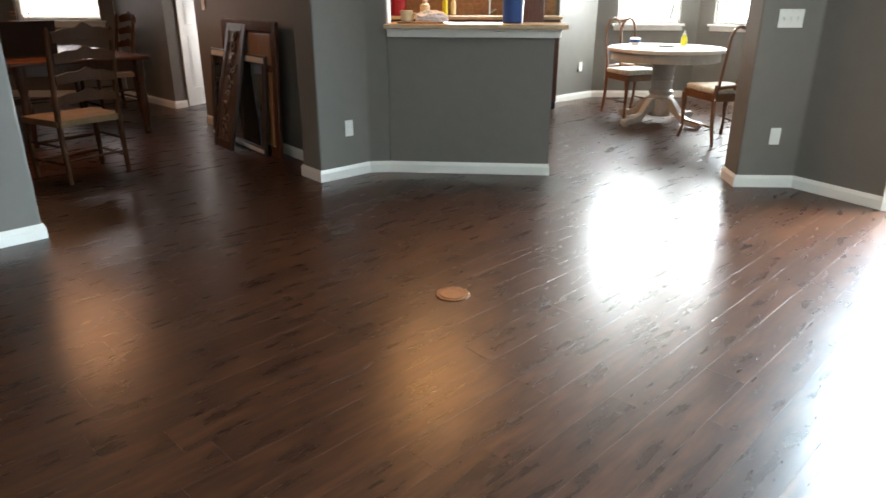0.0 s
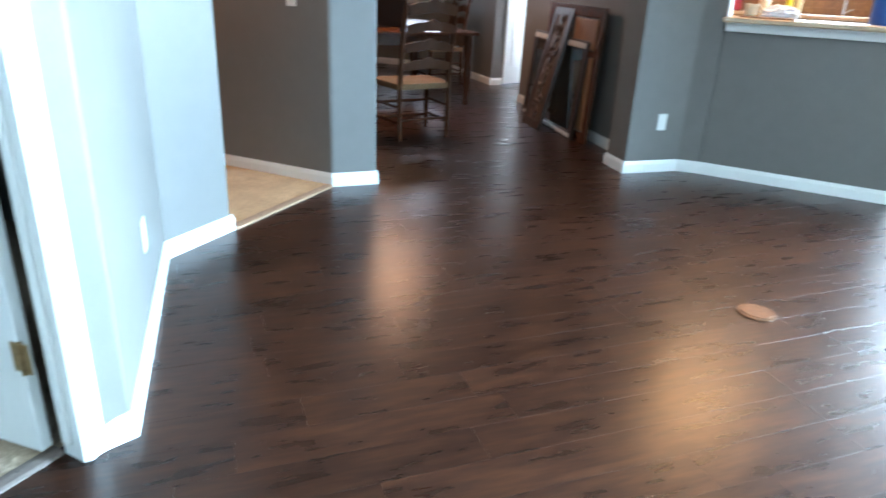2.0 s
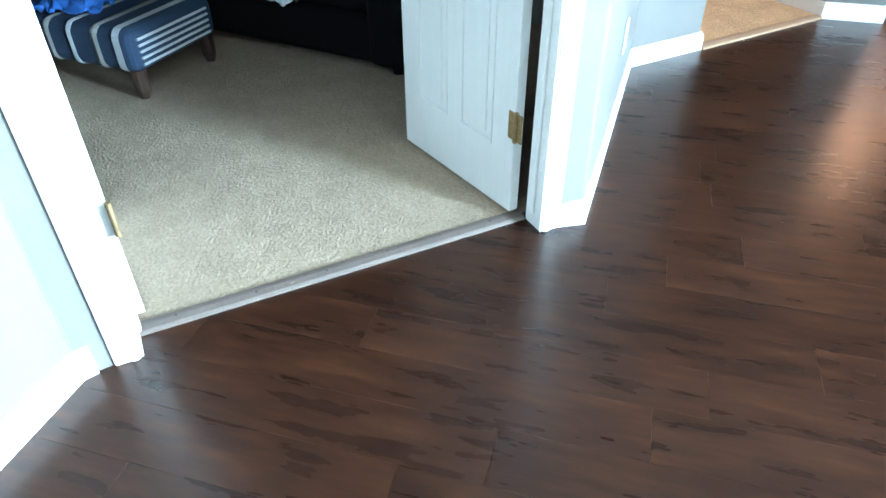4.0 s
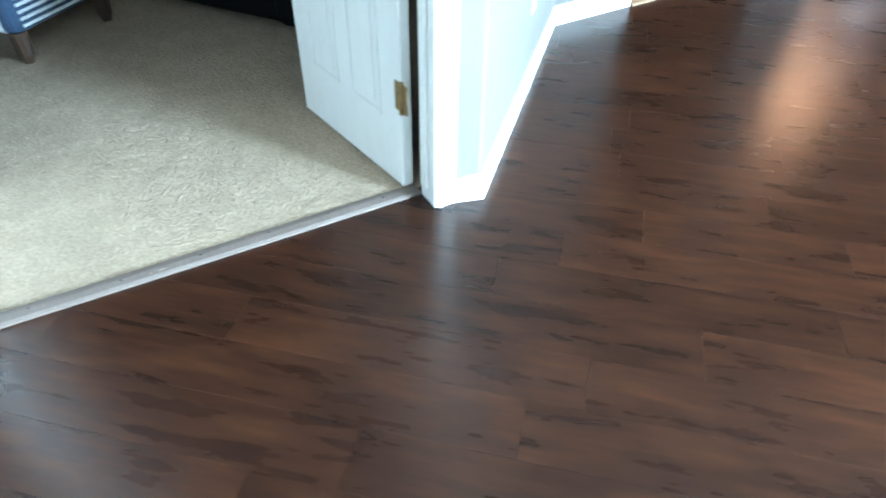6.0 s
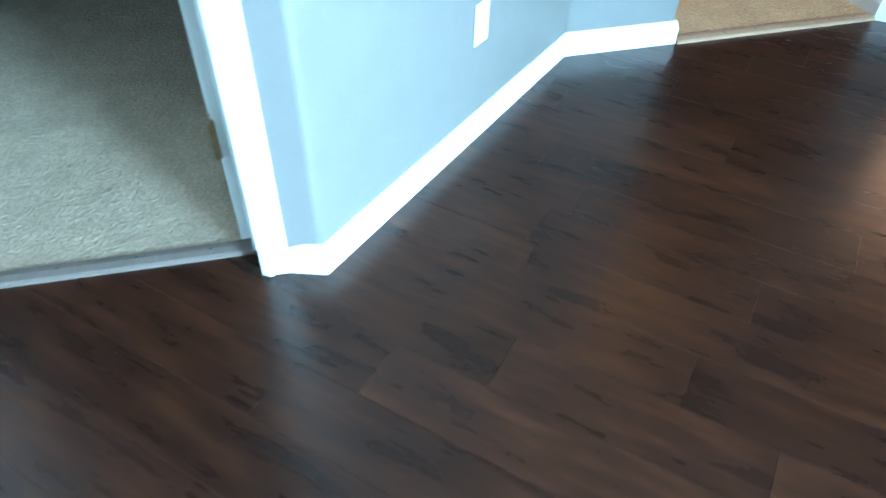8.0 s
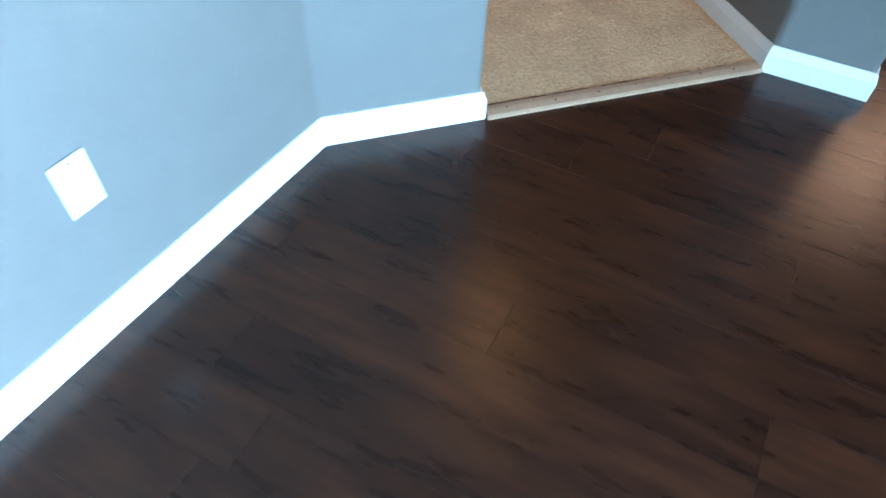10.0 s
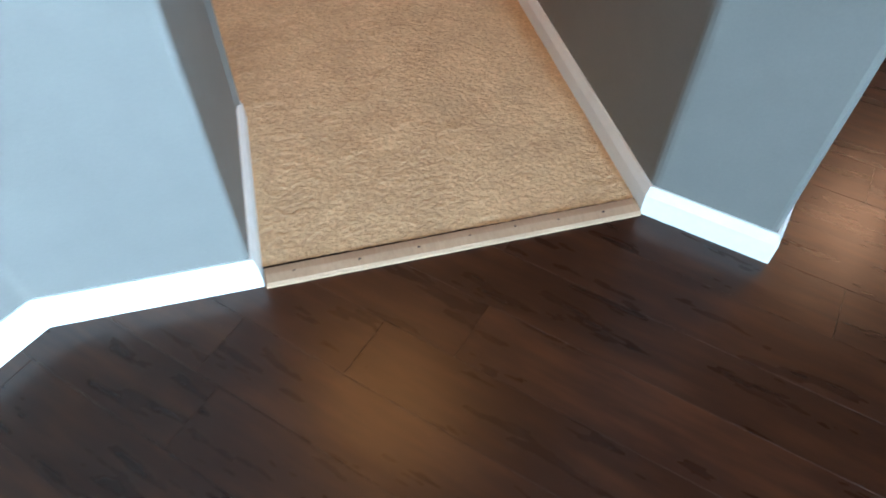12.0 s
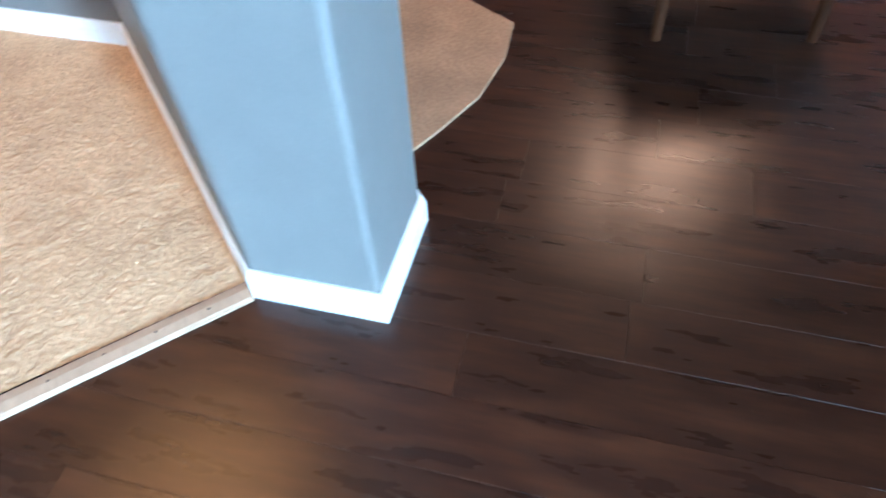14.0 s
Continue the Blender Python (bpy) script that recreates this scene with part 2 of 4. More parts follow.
def prism(pts, z0, z1, r=0.0, seg=3):
    """A footprint raised from z0 to z1; r rounds its upright edges."""
    bm = bmesh.new()
    f = bm.faces.new([bm.verts.new((x, y, z0)) for x, y in pts])
    bm.normal_update()
    if f.normal.z < 0:
        f.normal_flip()
    top = bmesh.ops.extrude_face_region(bm, geom=[f])
    bmesh.ops.translate(bm, verts=[v for v in top["geom"] if isinstance(v, bmesh.types.BMVert)], vec=(0, 0, z1 - z0))
    f.normal_flip()
    bmesh.ops.recalc_face_normals(bm, faces=bm.faces[:])
    if r:
        up = [e for e in bm.edges if abs(e.verts[0].co.z - e.verts[1].co.z) > 1e-4]
        bmesh.ops.bevel(bm, geom=up, offset=r, segments=seg, affect="EDGES", profile=0.5)
    return bm


def turned(profile, n=20, at=(0, 0, 0)):
    """A body of revolution about z from (radius, height) pairs."""
    bm = bmesh.new()
    rings = []
    for r, z in profile:
        rings.append([bm.verts.new((at[0] + r * math.cos(2 * math.pi * k / n), at[1] + r * math.sin(2 * math.pi * k / n), at[2] + z)) for k in range(n)])
    for a, b in zip(rings, rings[1:]):
        for k in range(n):
            bm.faces.new((a[k], a[(k + 1) % n], b[(k + 1) % n], b[k]))
    bm.faces.new(rings[0][::-1])
    bm.faces.new(rings[-1])
    return bm


def tube(points, radii, n=10, flat=1.0):
    """A swept limb through points with a radius at each; flat squeezes it sideways."""
    bm = bmesh.new()
    rings = []
    pts = [Vector(p) for p in points]
    for i, p in enumerate(pts):
        d = (pts[min(i + 1, len(pts) - 1)] - pts[max(i - 1, 0)]).normalized()
        side = d.cross(Vector((0, 1, 0)) if abs(d.y) < 0.9 else Vector((1, 0, 0))).normalized()
        up = side.cross(d)
        r = radii[i] if isinstance(radii, (list, tuple)) else radii
        rings.append([bm.verts.new(p + side * r * math.cos(2 * math.pi * k / n) + up * r * flat * math.sin(2 * math.pi * k / n)) for k in range(n)])
    for a, b in zip(rings, rings[1:]):
        for k in range(n):
            bm.faces.new((a[k], a[(k + 1) % n], b[(k + 1) % n], b[k]))
    bm.faces.new(rings[0][::-1])
    bm.faces.new(rings[-1])
    bmesh.ops.recalc_face_normals(bm, faces=bm.faces[:])
    return bm


def shift(path, d):
    """The path moved d to its left, with mitred corners."""
    out = []
    for i, p in enumerate(path):
        p = Vector(p)
        ns = []
        for a, b in ((i - 1, i), (i, i + 1)):
            if a >= 0 and b < len(path):
                u = (Vector(path[b]) - Vector(path[a])).normalized()
                ns.append(Vector((-u.y, u.x)))
        m = sum(ns, Vector((0, 0))) / len(ns)
        out.append(tuple(p + m * (d / m.length_squared)))
    return out


CEILING = 2.62
BB = 0.087


def structure(ob, label, category="wall"):
    return tagged(ob, label, category, kind="structure")


def wall_run(name, path, z0=-0.02, z1=CEILING, thick=0.11, label="grey painted drywall wall", r=0.0):
    """A wall behind a path whose room lies to the right; the path is the skirting's face."""
    a, b = shift(path, 0.014), shift(path, 0.014 + thick)
    return structure(part(name, prism(a + b[::-1], z0, z1, r), M_WALL), label)


def skirting(path):
    """Baseboard along a path, with a sloped and stepped top."""
    inner = [shift(path, d) for d in (0.0145, 0.0, 0.0, 0.004, 0.009, 0.0145)]
    zs = (0.0, 0.0, BB - 0.026, BB - 0.014, BB, BB)
    bm = bmesh.new()
    rows = [[bm.verts.new((x, y, z)) for x, y in ring] for ring, z in zip(inner, zs)]
    for a, b in zip(rows, rows[1:]):
        for k in range(len(path) - 1):
            bm.faces.new((a[k], a[k + 1], b[k + 1], b[k]))
    for k in (0, len(path) - 1):
        bm.faces.new([row[k] for row in rows])
    bmesh.ops.recalc_face_normals(bm, faces=bm.faces[:])
    return structure(part("baseboard", bm, M_TRIM), "white painted wooden baseboard along the wall", "baseboard")


# ---- structure ----
J1, J2 = (-1.606, 0.862), (-1.661, -0.305)
CAS_R, CORNER, BATH_L = (-1.570, 1.012), (-2.462, 1.998), (-2.461, 2.447)
ST_B, ST_C = (-1.649, -0.445), (-0.85, -1.25)
PIL_L, PIL_R, PIL_B = (-2.466, 3.350), (-2.250, 3.570), (-2.457, 3.783)
K_A, K_B, K_C, K_D = (-0.900, 4.765), (-0.565, 5.078), (-0.409, 5.095), (0.815, 4.993)
K_Z, S_1, W_END = (-1.090, 4.990), (-0.918, 5.137), (-2.560, 7.230)
R_0, R_A, R_B, R_C = (2.126, 4.970), (2.103, 4.677), (2.516, 4.660), (2.836, 4.116)

wall_run("wall_west", [J1, CAS_R, CORNER, BATH_L, (-3.03, 2.447)], r=0.012)
wall_run("wall_southwest", [(-0.85, -2.6), ST_C, ST_B, J2], r=0.012)
wall_run("wall_door_header", [J2, J1], z0=2.045)
inner = shift([(-5.75, 2.0), (-4.6, 2.3), (-3.55, 3.35), PIL_L, PIL_R, PIL_B, (-5.9, 3.783)], 0.014)
structure(part("wall_pillar", prism(inner[2:], -0.02, CEILING, 0.016), M_WALL), "grey painted drywall wall with a pointed end")
wall_run("wall_hall_end", [(-4.6, 2.3), (-3.55, 3.35)])
wall_run("wall_hall_south", [(-3.03, 2.447), (-3.15, 2.0), (-4.75, 2.0), (-4.6, 2.3)], thick=0.05)
skirting([(-1.60, 0.925), CAS_R, CORNER, BATH_L, (-3.03, 2.447)])
skirting([(-0.85, -2.6), ST_C, ST_B, (-1.657, -0.41)])
skirting([(-4.6, 2.3), (-3.55, 3.35), PIL_L, PIL_R, PIL_B, (-5.9, 3.783)])

block = shift([S_1, K_Z, K_A, K_B, K_C], 0.014)
structure(part("wall_kitchen_post", prism(block + [(-0.385, 5.225), (-0.62, 5.235), (-0.80, 5.25)], -0.02, CEILING, 0.014), M_WALL), "grey painted drywall wall with angled corners")
wall_run("wall_dining_east", [W_END, S_1], thick=0.12)
pony = shift([K_C, K_D, (0.826, 5.130)], 0.014)
structure(part("wall_pony", prism(pony + [(-0.385, 5.225)], -0.02, 1.055), M_WALL), "grey painted half-height wall under a bar counter")
skirting([W_END, S_1, K_Z, K_A, K_B, K_C, K_D, (0.826, 5.130)])
right = shift([R_0, R_A, R_B, R_C], 0.014)
structure(part("wall_east_post", prism(right + [(2.88, 4.13), (2.95, 4.26), (2.75, 4.97)], -0.02, CEILING, 0.014), M_WALL), "grey painted drywall wall with angled corners")
skirting([R_0, R_A, R_B, R_C])
wall_run("wall_northeast", [(4.86, 3.755), (5.20, 3.69)], thick=0.14, label="grey painted wall beside the sliding door")
wall_run("wall_east", [(5.20, 3.68), (5.20, -2.6)], thick=0.16)
wall_run("wall_south", [(5.20, -2.6), (-0.87, -2.6)], thick=0.1)


def holed_wall(name, p, q, holes, label, thick=0.14, z1=CEILING):
    """A wall from p to q, room on the right, with openings (start, end, sill, head) along it; one mesh."""
    p, q = Vector(p), Vector(q)
    u = (q - p).normalized()
    n = Vector((-u.y, u.x)) * thick
    length = (q - p).length
    bm = bmesh.new()

    def block_between(s0, s1, z0, zz):
        if s1 - s0 < 1e-3 or zz - z0 < 1e-3:
            return
        lo = [p + u * s0, p + u * s1, p + u * s1 + n, p + u * s0 + n]
        a = [bm.verts.new((v.x, v.y, z0)) for v in lo]
        b = [bm.verts.new((v.x, v.y, zz)) for v in lo]
        for k in range(4):
            bm.faces.new((a[k], a[(k + 1) % 4], b[(k + 1) % 4], b[k]))
        bm.faces.new(a[::-1])
        bm.faces.new(b)

    s = 0.0
    for s0, s1, sill, head in sorted(holes):
        block_between(s, s0, -0.02, z1)
        block_between(s0, s1, -0.02, sill)
        block_between(s0, s1, head, z1)
        s = s1
    block_between(s, length, -0.02, z1)
    bmesh.ops.recalc_face_normals(bm, faces=bm.faces[:])
    return structure(part(name, bm, M_WALL), label)


def window(name, p, q, s0, s1, sill, head, blinds, thick=0.14):
    """White-framed sash window in the wall from p to q, with sill, panes, and perhaps a raised-slat blind."""
    p, q = Vector(p), Vector(q)
    u = (q - p).normalized()
    a = p + u * s0
    w, h = s1 - s0, head - sill
    e = new(name)
    e.matrix_world = pose(a.x, a.y, sill, 0, 0, math.degrees(math.atan2(u.y, u.x)))
    structure(e, "white-framed window glowing with overcast daylight", "window")
    f = 0.045
    y0, y1 = 0.05, 0.10
    part("window_frame", box(0, y0, 0, f, y1, h, 0.004, 1), M_TRIM, e)
    part("window_frame", box(w - f, y0, 0, w, y1, h, 0.004, 1), M_TRIM, e)
    part("window_frame", box(f, y0, 0, w - f, y1, f, 0.004, 1), M_TRIM, e)
    part("window_frame", box(f, y0, h - f, w - f, y1, h, 0.004, 1), M_TRIM, e)
    part("window_rail", box(f, y0 + 0.005, h / 2 - 0.02, w - f, y1 - 0.005, h / 2 + 0.02, 0.004, 1), M_TRIM, e)
    for z0, z1 in ((f, h / 2 - 0.02), (h / 2 + 0.02, h - f)):
        g = part("pane", box(f, 0.073, z0, w - f, 0.077, z1), M_GLASS, e)
        g.visible_shadow = False
    part("window_sill", box(-0.06, -0.055, -0.028, w + 0.06, 0.05, 0.0, 0.008, 2), M_TRIM, e)
    part("sill_apron", box(-0.04, -0.016, -0.085, w + 0.04, 0.0, -0.028, 0.004, 1), M_TRIM, e)
    if blinds:
        slat = part("slat", box(0.01, -0.010, -0.001, w - 0.01, 0.010, 0.001), M_TRIM, e)
        slat.matrix_local = pose(0, 0.028, 0.03, 9, 0, 0)
        for k in range(1, int((h - 0.06) / 0.032)):
            o = slat.copy()
            scene.collection.objects.link(o)
            o.matrix_local = pose(0, 0.028, 0.03 + 0.032 * k, 9, 0, 0)
    return e


# nook bay and kitchen back
N1, N2, N3, N4, N5 = (1.43, 8.71), (2.01, 9.23), (3.35, 9.23), (4.30, 8.33), (2.76, 4.98)
KB1 = (-1.70, 8.75)
holed_wall("wall_nook_diagonal", N1, N2, [], "grey painted angled wall of the breakfast nook")
holed_wall("wall_nook_north", N2, N3, [(0.27, 1.09, 0.95, 2.15)], "grey painted nook wall with a window")
holed_wall("wall_nook_northeast", N3, N4, [(0.20, 1.02, 0.95, 2.15)], "grey painted angled nook wall with a window")
holed_wall("wall_nook_east", N4, N5, [], "grey painted nook wall")
window("window_1", N2, N3, 0.27, 1.09, 0.95, 2.15, True)
window("window_2", N3, N4, 0.20, 1.02, 0.95, 2.15, True)
skirting([(N1[0], N1[1] - 0.01), (N2[0] + 0.005, N2[1] - 0.014), (N3[0] - 0.005, N3[1] - 0.014), (N4[0] - 0.014, N4[1] - 0.005), (N5[0] - 0.02, N5[1] + 0.02)])
holed_wall("wall_kitchen_north", KB1, (1.44, 8.75), [(1.62, 2.50, 1.36, 2.12)], "grey painted kitchen wall with a window over the sink")
window("window_3", KB1, (1.44, 8.75), 1.62, 2.50, 1.36, 2.12, False)
# dining room, hall beyond it
D1, D2, D3 = (-5.90, 3.783), (-5.90, 9.15), (-4.27, 9.15)
holed_wall("wall_dining_west", D1, D2, [], "grey painted dining room wall")
holed_wall("wall_dining_north", D2, D3, [(0.35, 1.45, 0.98, 2.2)], "grey painted dining room wall with a window")
window("window_4", D2, D3, 0.35, 1.45, 0.98, 2.2, True)
wall_run("wall_dining_corner", [D3, (-3.245, 8.155), (-3.13, 8.30)], thick=0.1)
skirting([(-5.886, 9.136), (D3[0], 9.136), (-3.245, 8.155), (-3.14, 8.29)])
FH1, FH2 = (-2.28, 9.75), (-2.28, 7.30)
# This window is never in view; it is added to hold the hall door's fill lamp.
holed_wall("wall_far_hall", FH1, FH2, [(0.50, 1.05, 0.5, 2.2)], "grey painted hall wall with an added unseen window")
window("window_5", FH1, FH2, 0.50, 1.05, 0.5, 2.2, False)
wall_run("wall_far_hall_end", [(-3.4, 9.75), (-2.3, 9.75)], thick=0.1)
# bedroom
wall_run("wall_bedroom_north", [(-1.76, 1.02), (-2.60, 1.96), (-3.2, 1.96), (-5.75, 1.96)][::-1], thick=0.03, label="grey painted bedroom wall")
wall_run("wall_bedroom_west", [(-5.6, -2.6), (-5.6, 2.0)], label="grey painted bedroom wall")
wall_run("wall_bedroom_south", [(-0.98, -2.5), (-5.6, -2.5)], label="grey painted bedroom wall")

ceil = structure(part("ceiling", box(-6.1, -2.75, CEILING, 5.42, 10.1, CEILING + 0.08), M_CEIL), "beige textured ceiling", "ceiling")
ground = structure(part("ground", box(-300, -300, -0.30, 300, 300, -0.16), M_GROUND), "green lawn around the house", "ground")

# carpets, thresholds


def carpet_mesh(x0, y0, x1, y1, step, inside, lift):
    """A pile surface with a soft uneven nap."""
    bm = bmesh.new()
    nx, ny = int((x1 - x0) / step), int((y1 - y0) / step)
    grid = {}
    for i in range(nx + 1):
        for j in range(ny + 1):
            x, y = x0 + (x1 - x0) * i / nx, y0 + (y1 - y0) * j / ny
            z = lift + 0.0016 * noise.noise((x * 15, y * 15, 0)) + 0.0015 * noise.noise((x * 40, y * 40, 4)) + 0.0024 * noise.noise((x * 95, y * 95, 8))
            grid[i, j] = bm.verts.new((x, y, z))
    for i in range(nx):
        for j in range(ny):
            cx, cy = x0 + (x1 - x0) * (i + 0.5) / nx, y0 + (y1 - y0) * (j + 0.5) / ny
            if inside(cx, cy):
                bm.faces.new((grid[i, j], grid[i + 1, j], grid[i + 1, j + 1], grid[i, j + 1]))
    for v in [v for v in bm.verts if not v.link_faces]:
        bm.verts.remove(v)
    return bm


def in_bedroom(x, y):
    if y > 0.9:
        return x < -1.70 - (y - 0.9) * 0.92
    if y < -0.33:
        return x < -1.78 or x + y < -2.22
    return x < -1.757 + (y + 0.305) * 0.046


c1 = smooth(part("bedroom_carpet", carpet_mesh(-5.6, -2.5, -1.69, 1.97, 0.014, in_bedroom, 0.014), M_CARPET))
structure(c1, "cream cut-pile carpet on the bedroom floor", "carpet")
c2 = smooth(part("hall_carpet", carpet_mesh(-4.7, 2.0, -2.506, 3.37, 0.0075, lambda x, y: y < 3.352 + max(0, -3.55 - x) * -1.0 and (y > 2.44 or x < -3.05), 0.014), M_HALLCARPET))
structure(c2, "tan cut-pile carpet on the hallway floor", "carpet")


def threshold(name, p, q, w, material, label):
    """A low rounded wooden reducer strip from p to q, its room face on the line p-q, w deep to the left."""
    p, q = Vector(p), Vector(q)
    u = (q - p).normalized()
    bm = bmesh.new()
    prof = ((0.0, 0.001), (0.0, 0.008), (0.006, 0.013), (w * 0.55, 0.017), (w - 0.004, 0.017), (w, 0.012), (w, 0.001))
    length = (q - p).length
    rows = [[bm.verts.new((s, y, z)) for y, z in prof] for s in (0, length)]
    for k in range(len(prof) - 1):
        bm.faces.new((rows[0][k], rows[1][k], rows[1][k + 1], rows[0][k + 1]))
    bm.faces.new(rows[0])
    bm.faces.new(rows[1][::-1])
    bmesh.ops.recalc_face_normals(bm, faces=bm.faces[:])
    ob = part(name, bm, material)
    ob.matrix_world = pose(p.x, p.y, 0, 0, 0, math.degrees(math.atan2(u.y, u.x)))
    return structure(ob, label, "threshold")


strip_a = threshold("threshold_1", (-1.737, -0.303), (-1.684, 0.860), 0.046, M_STRIPGREY, "worn greyish wooden reducer strip between carpet and boards")
strip_b = threshold("threshold_2", (-2.452, 2.452), (-2.456, 3.348), 0.050, M_STRIP, "pale wooden reducer strip between carpet and boards")



def strip_nails(strip, length, depth, count):
    """Small sunk finishing nails along a threshold strip."""
    for k in range(count):
        x = length * (k + 0.5) / count + 0.03 * math.sin(7 * k)
        part("nail", turned([(0.0028, 0.0150), (0.0028, 0.0172), (0.0010, 0.0176)], 8, (x, depth + 0.004 * math.sin(5 * k), 0.0)), M_BLACK, strip)


strip_nails(strip_b, 0.896, 0.026, 7)
strip_nails(strip_a, 1.16, 0.025, 6)

# ---- bedroom double door ----
DOOR_ANGLE = math.degrees(math.atan2(J1[1] - J2[1], J1[0] - J2[0]))


def casing(name, p, q, head, label):
    """Jambs, stops and casings of a door opening from p to q in a wall to the left of p-q."""
    p2, q2 = Vector(p), Vector(q)
    L = (q2 - p2).length
    e = new(name)
    e.matrix_world = pose(p2.x, p2.y, 0, 0, 0, DOOR_ANGLE)
    structure(e, label, "door frame")
    t = 0.084
    for x0, x1 in ((-0.02, 0.0), (L, L + 0.02)):
        part("jamb", box(x0, 0.0, 0.0, x1, t, head, 0.002, 1), M_TRIM, e)
    part("jamb", box(-0.02, 0.0, head, L + 0.02, t, head + 0.02, 0.002, 1), M_TRIM, e)
    for x0, x1 in ((0.0, 0.012), (L - 0.012, L)):
        part("door_stop", box(x0, 0.035, 0.05, x1, 0.068, head, 0.003, 1), M_TRIM, e)
    part("door_stop", box(0.012, 0.045, head - 0.012, L - 0.012, 0.068, head, 0.003, 1), M_TRIM, e)
    for x0, x1 in ((-0.068, -0.006), (L + 0.006, L + 0.068)):
        part("casing", box(x0, -0.006, 0.0, x1, 0.013, head + 0.006, 0.005, 2), M_TRIM, e)
        part("casing_bead", box(x0 + 0.040 if x1 < 0 else x0 + 0.006, -0.010, 0.0, x1 - 0.006 if x1 < 0 else x1 - 0.040, -0.004, head, 0.003, 1), M_TRIM, e)
    part("casing", box(-0.068, -0.006, head + 0.006, L + 0.068, 0.013, head + 0.068, 0.005, 2), M_TRIM, e)
    return e


casing("door_frame_1", J2, J1, 2.03, "white painted frame and casing of a double door")


def door_leaf(name, width, m, label, hinge_z, near=False, height=2.0):
    """Six-panel leaf; local x runs from the hinges, the panels are on both faces."""
    e = new(name)
    e.matrix_world = m
    structure(e, label, "door")
    th = 0.035
    part("slab", box(0.0, 0.0, 0.0, width, th, height, 0.002, 1), M_DOOR, e)
    sx = (0.10, width / 2 - 0.035), (width / 2 + 0.035, width - 0.10)
    for x0, x1 in sx:
        for z0, z1 in ((0.20, 0.82), (0.95, 1.55), (1.66, 1.88)):
            for y0, y1 in ((-0.004, 0.0005), (th - 0.0005, th + 0.004)):
                bm = bmesh.new()
                for a, b, c, d in ((x0, z0, x1, z0 + 0.014), (x0, z1 - 0.014, x1, z1), (x0, z0 + 0.014, x0 + 0.014, z1 - 0.014), (x1 - 0.014, z0 + 0.014, x1, z1 - 0.014)):
                    s = box(a, y0, b, c, y1, d, 0.0018, 1)
                    me = bpy.data.meshes.new("panel_piece")
                    s.to_mesh(me)
                    s.free()
                    bm.from_mesh(me)
                    bpy.data.meshes.remove(me)
                part("panel_moulding", bm, M_DOOR, e)
                part("panel", box(x0 + 0.03, y0 + 0.0005, z0 + 0.03, x1 - 0.03, y1 - 0.0005, z1 - 0.03, 0.0015, 1), M_DOOR, e)
    for z in hinge_z:
        h = part("hinge", turned([(0.0065, -0.048), (0.008, -0.046), (0.008, 0.046), (0.0065, 0.048)], 10, (-0.009, -0.004 if near else th + 0.004, z)), M_BRASS, e, "aged brass hinge")
        part("hinge_leaf", box(0.0, -0.0022 if near else th, z - 0.044, 0.027, 0.0 if near else th + 0.0022, z + 0.044, 0.0008, 1), M_BRASS, h)
        part("hinge_leaf", box(-0.034, -0.0035 if near else th + 0.001, z - 0.044, -0.012, -0.001 if near else th + 0.0035, z + 0.044), M_BRASS, h)
    k = part("door_knob", turned([(0.026, 0.0), (0.026, 0.006), (0.011, 0.010), (0.011, 0.028), (0.026, 0.038), (0.028, 0.050), (0.020, 0.060), (0.004, 0.063)], 18), M_BRASS, e, "aged brass knob")
    k.matrix_local = pose(width - 0.06, 0.0, 0.92, 90, 0, 0)
    return e


door_leaf("door_1", 0.600, pose(-1.724, 0.858, 0.022, 0, 0, 186.2), "white six-panel door standing open into the bedroom", (0.30, 0.90, 1.72))
door_leaf("door_2", 0.585, pose(-1.800, -0.272, 0.024, 0, 0, 183), "white six-panel door standing open beside its twin", (0.30, 0.90, 1.72), True)
door_leaf("door_3", 0.80, pose(-3.13, 8.30, 0.012, 0, 0, 62), "white panelled hall door, closed", ())

# ---- sliding glass door ----


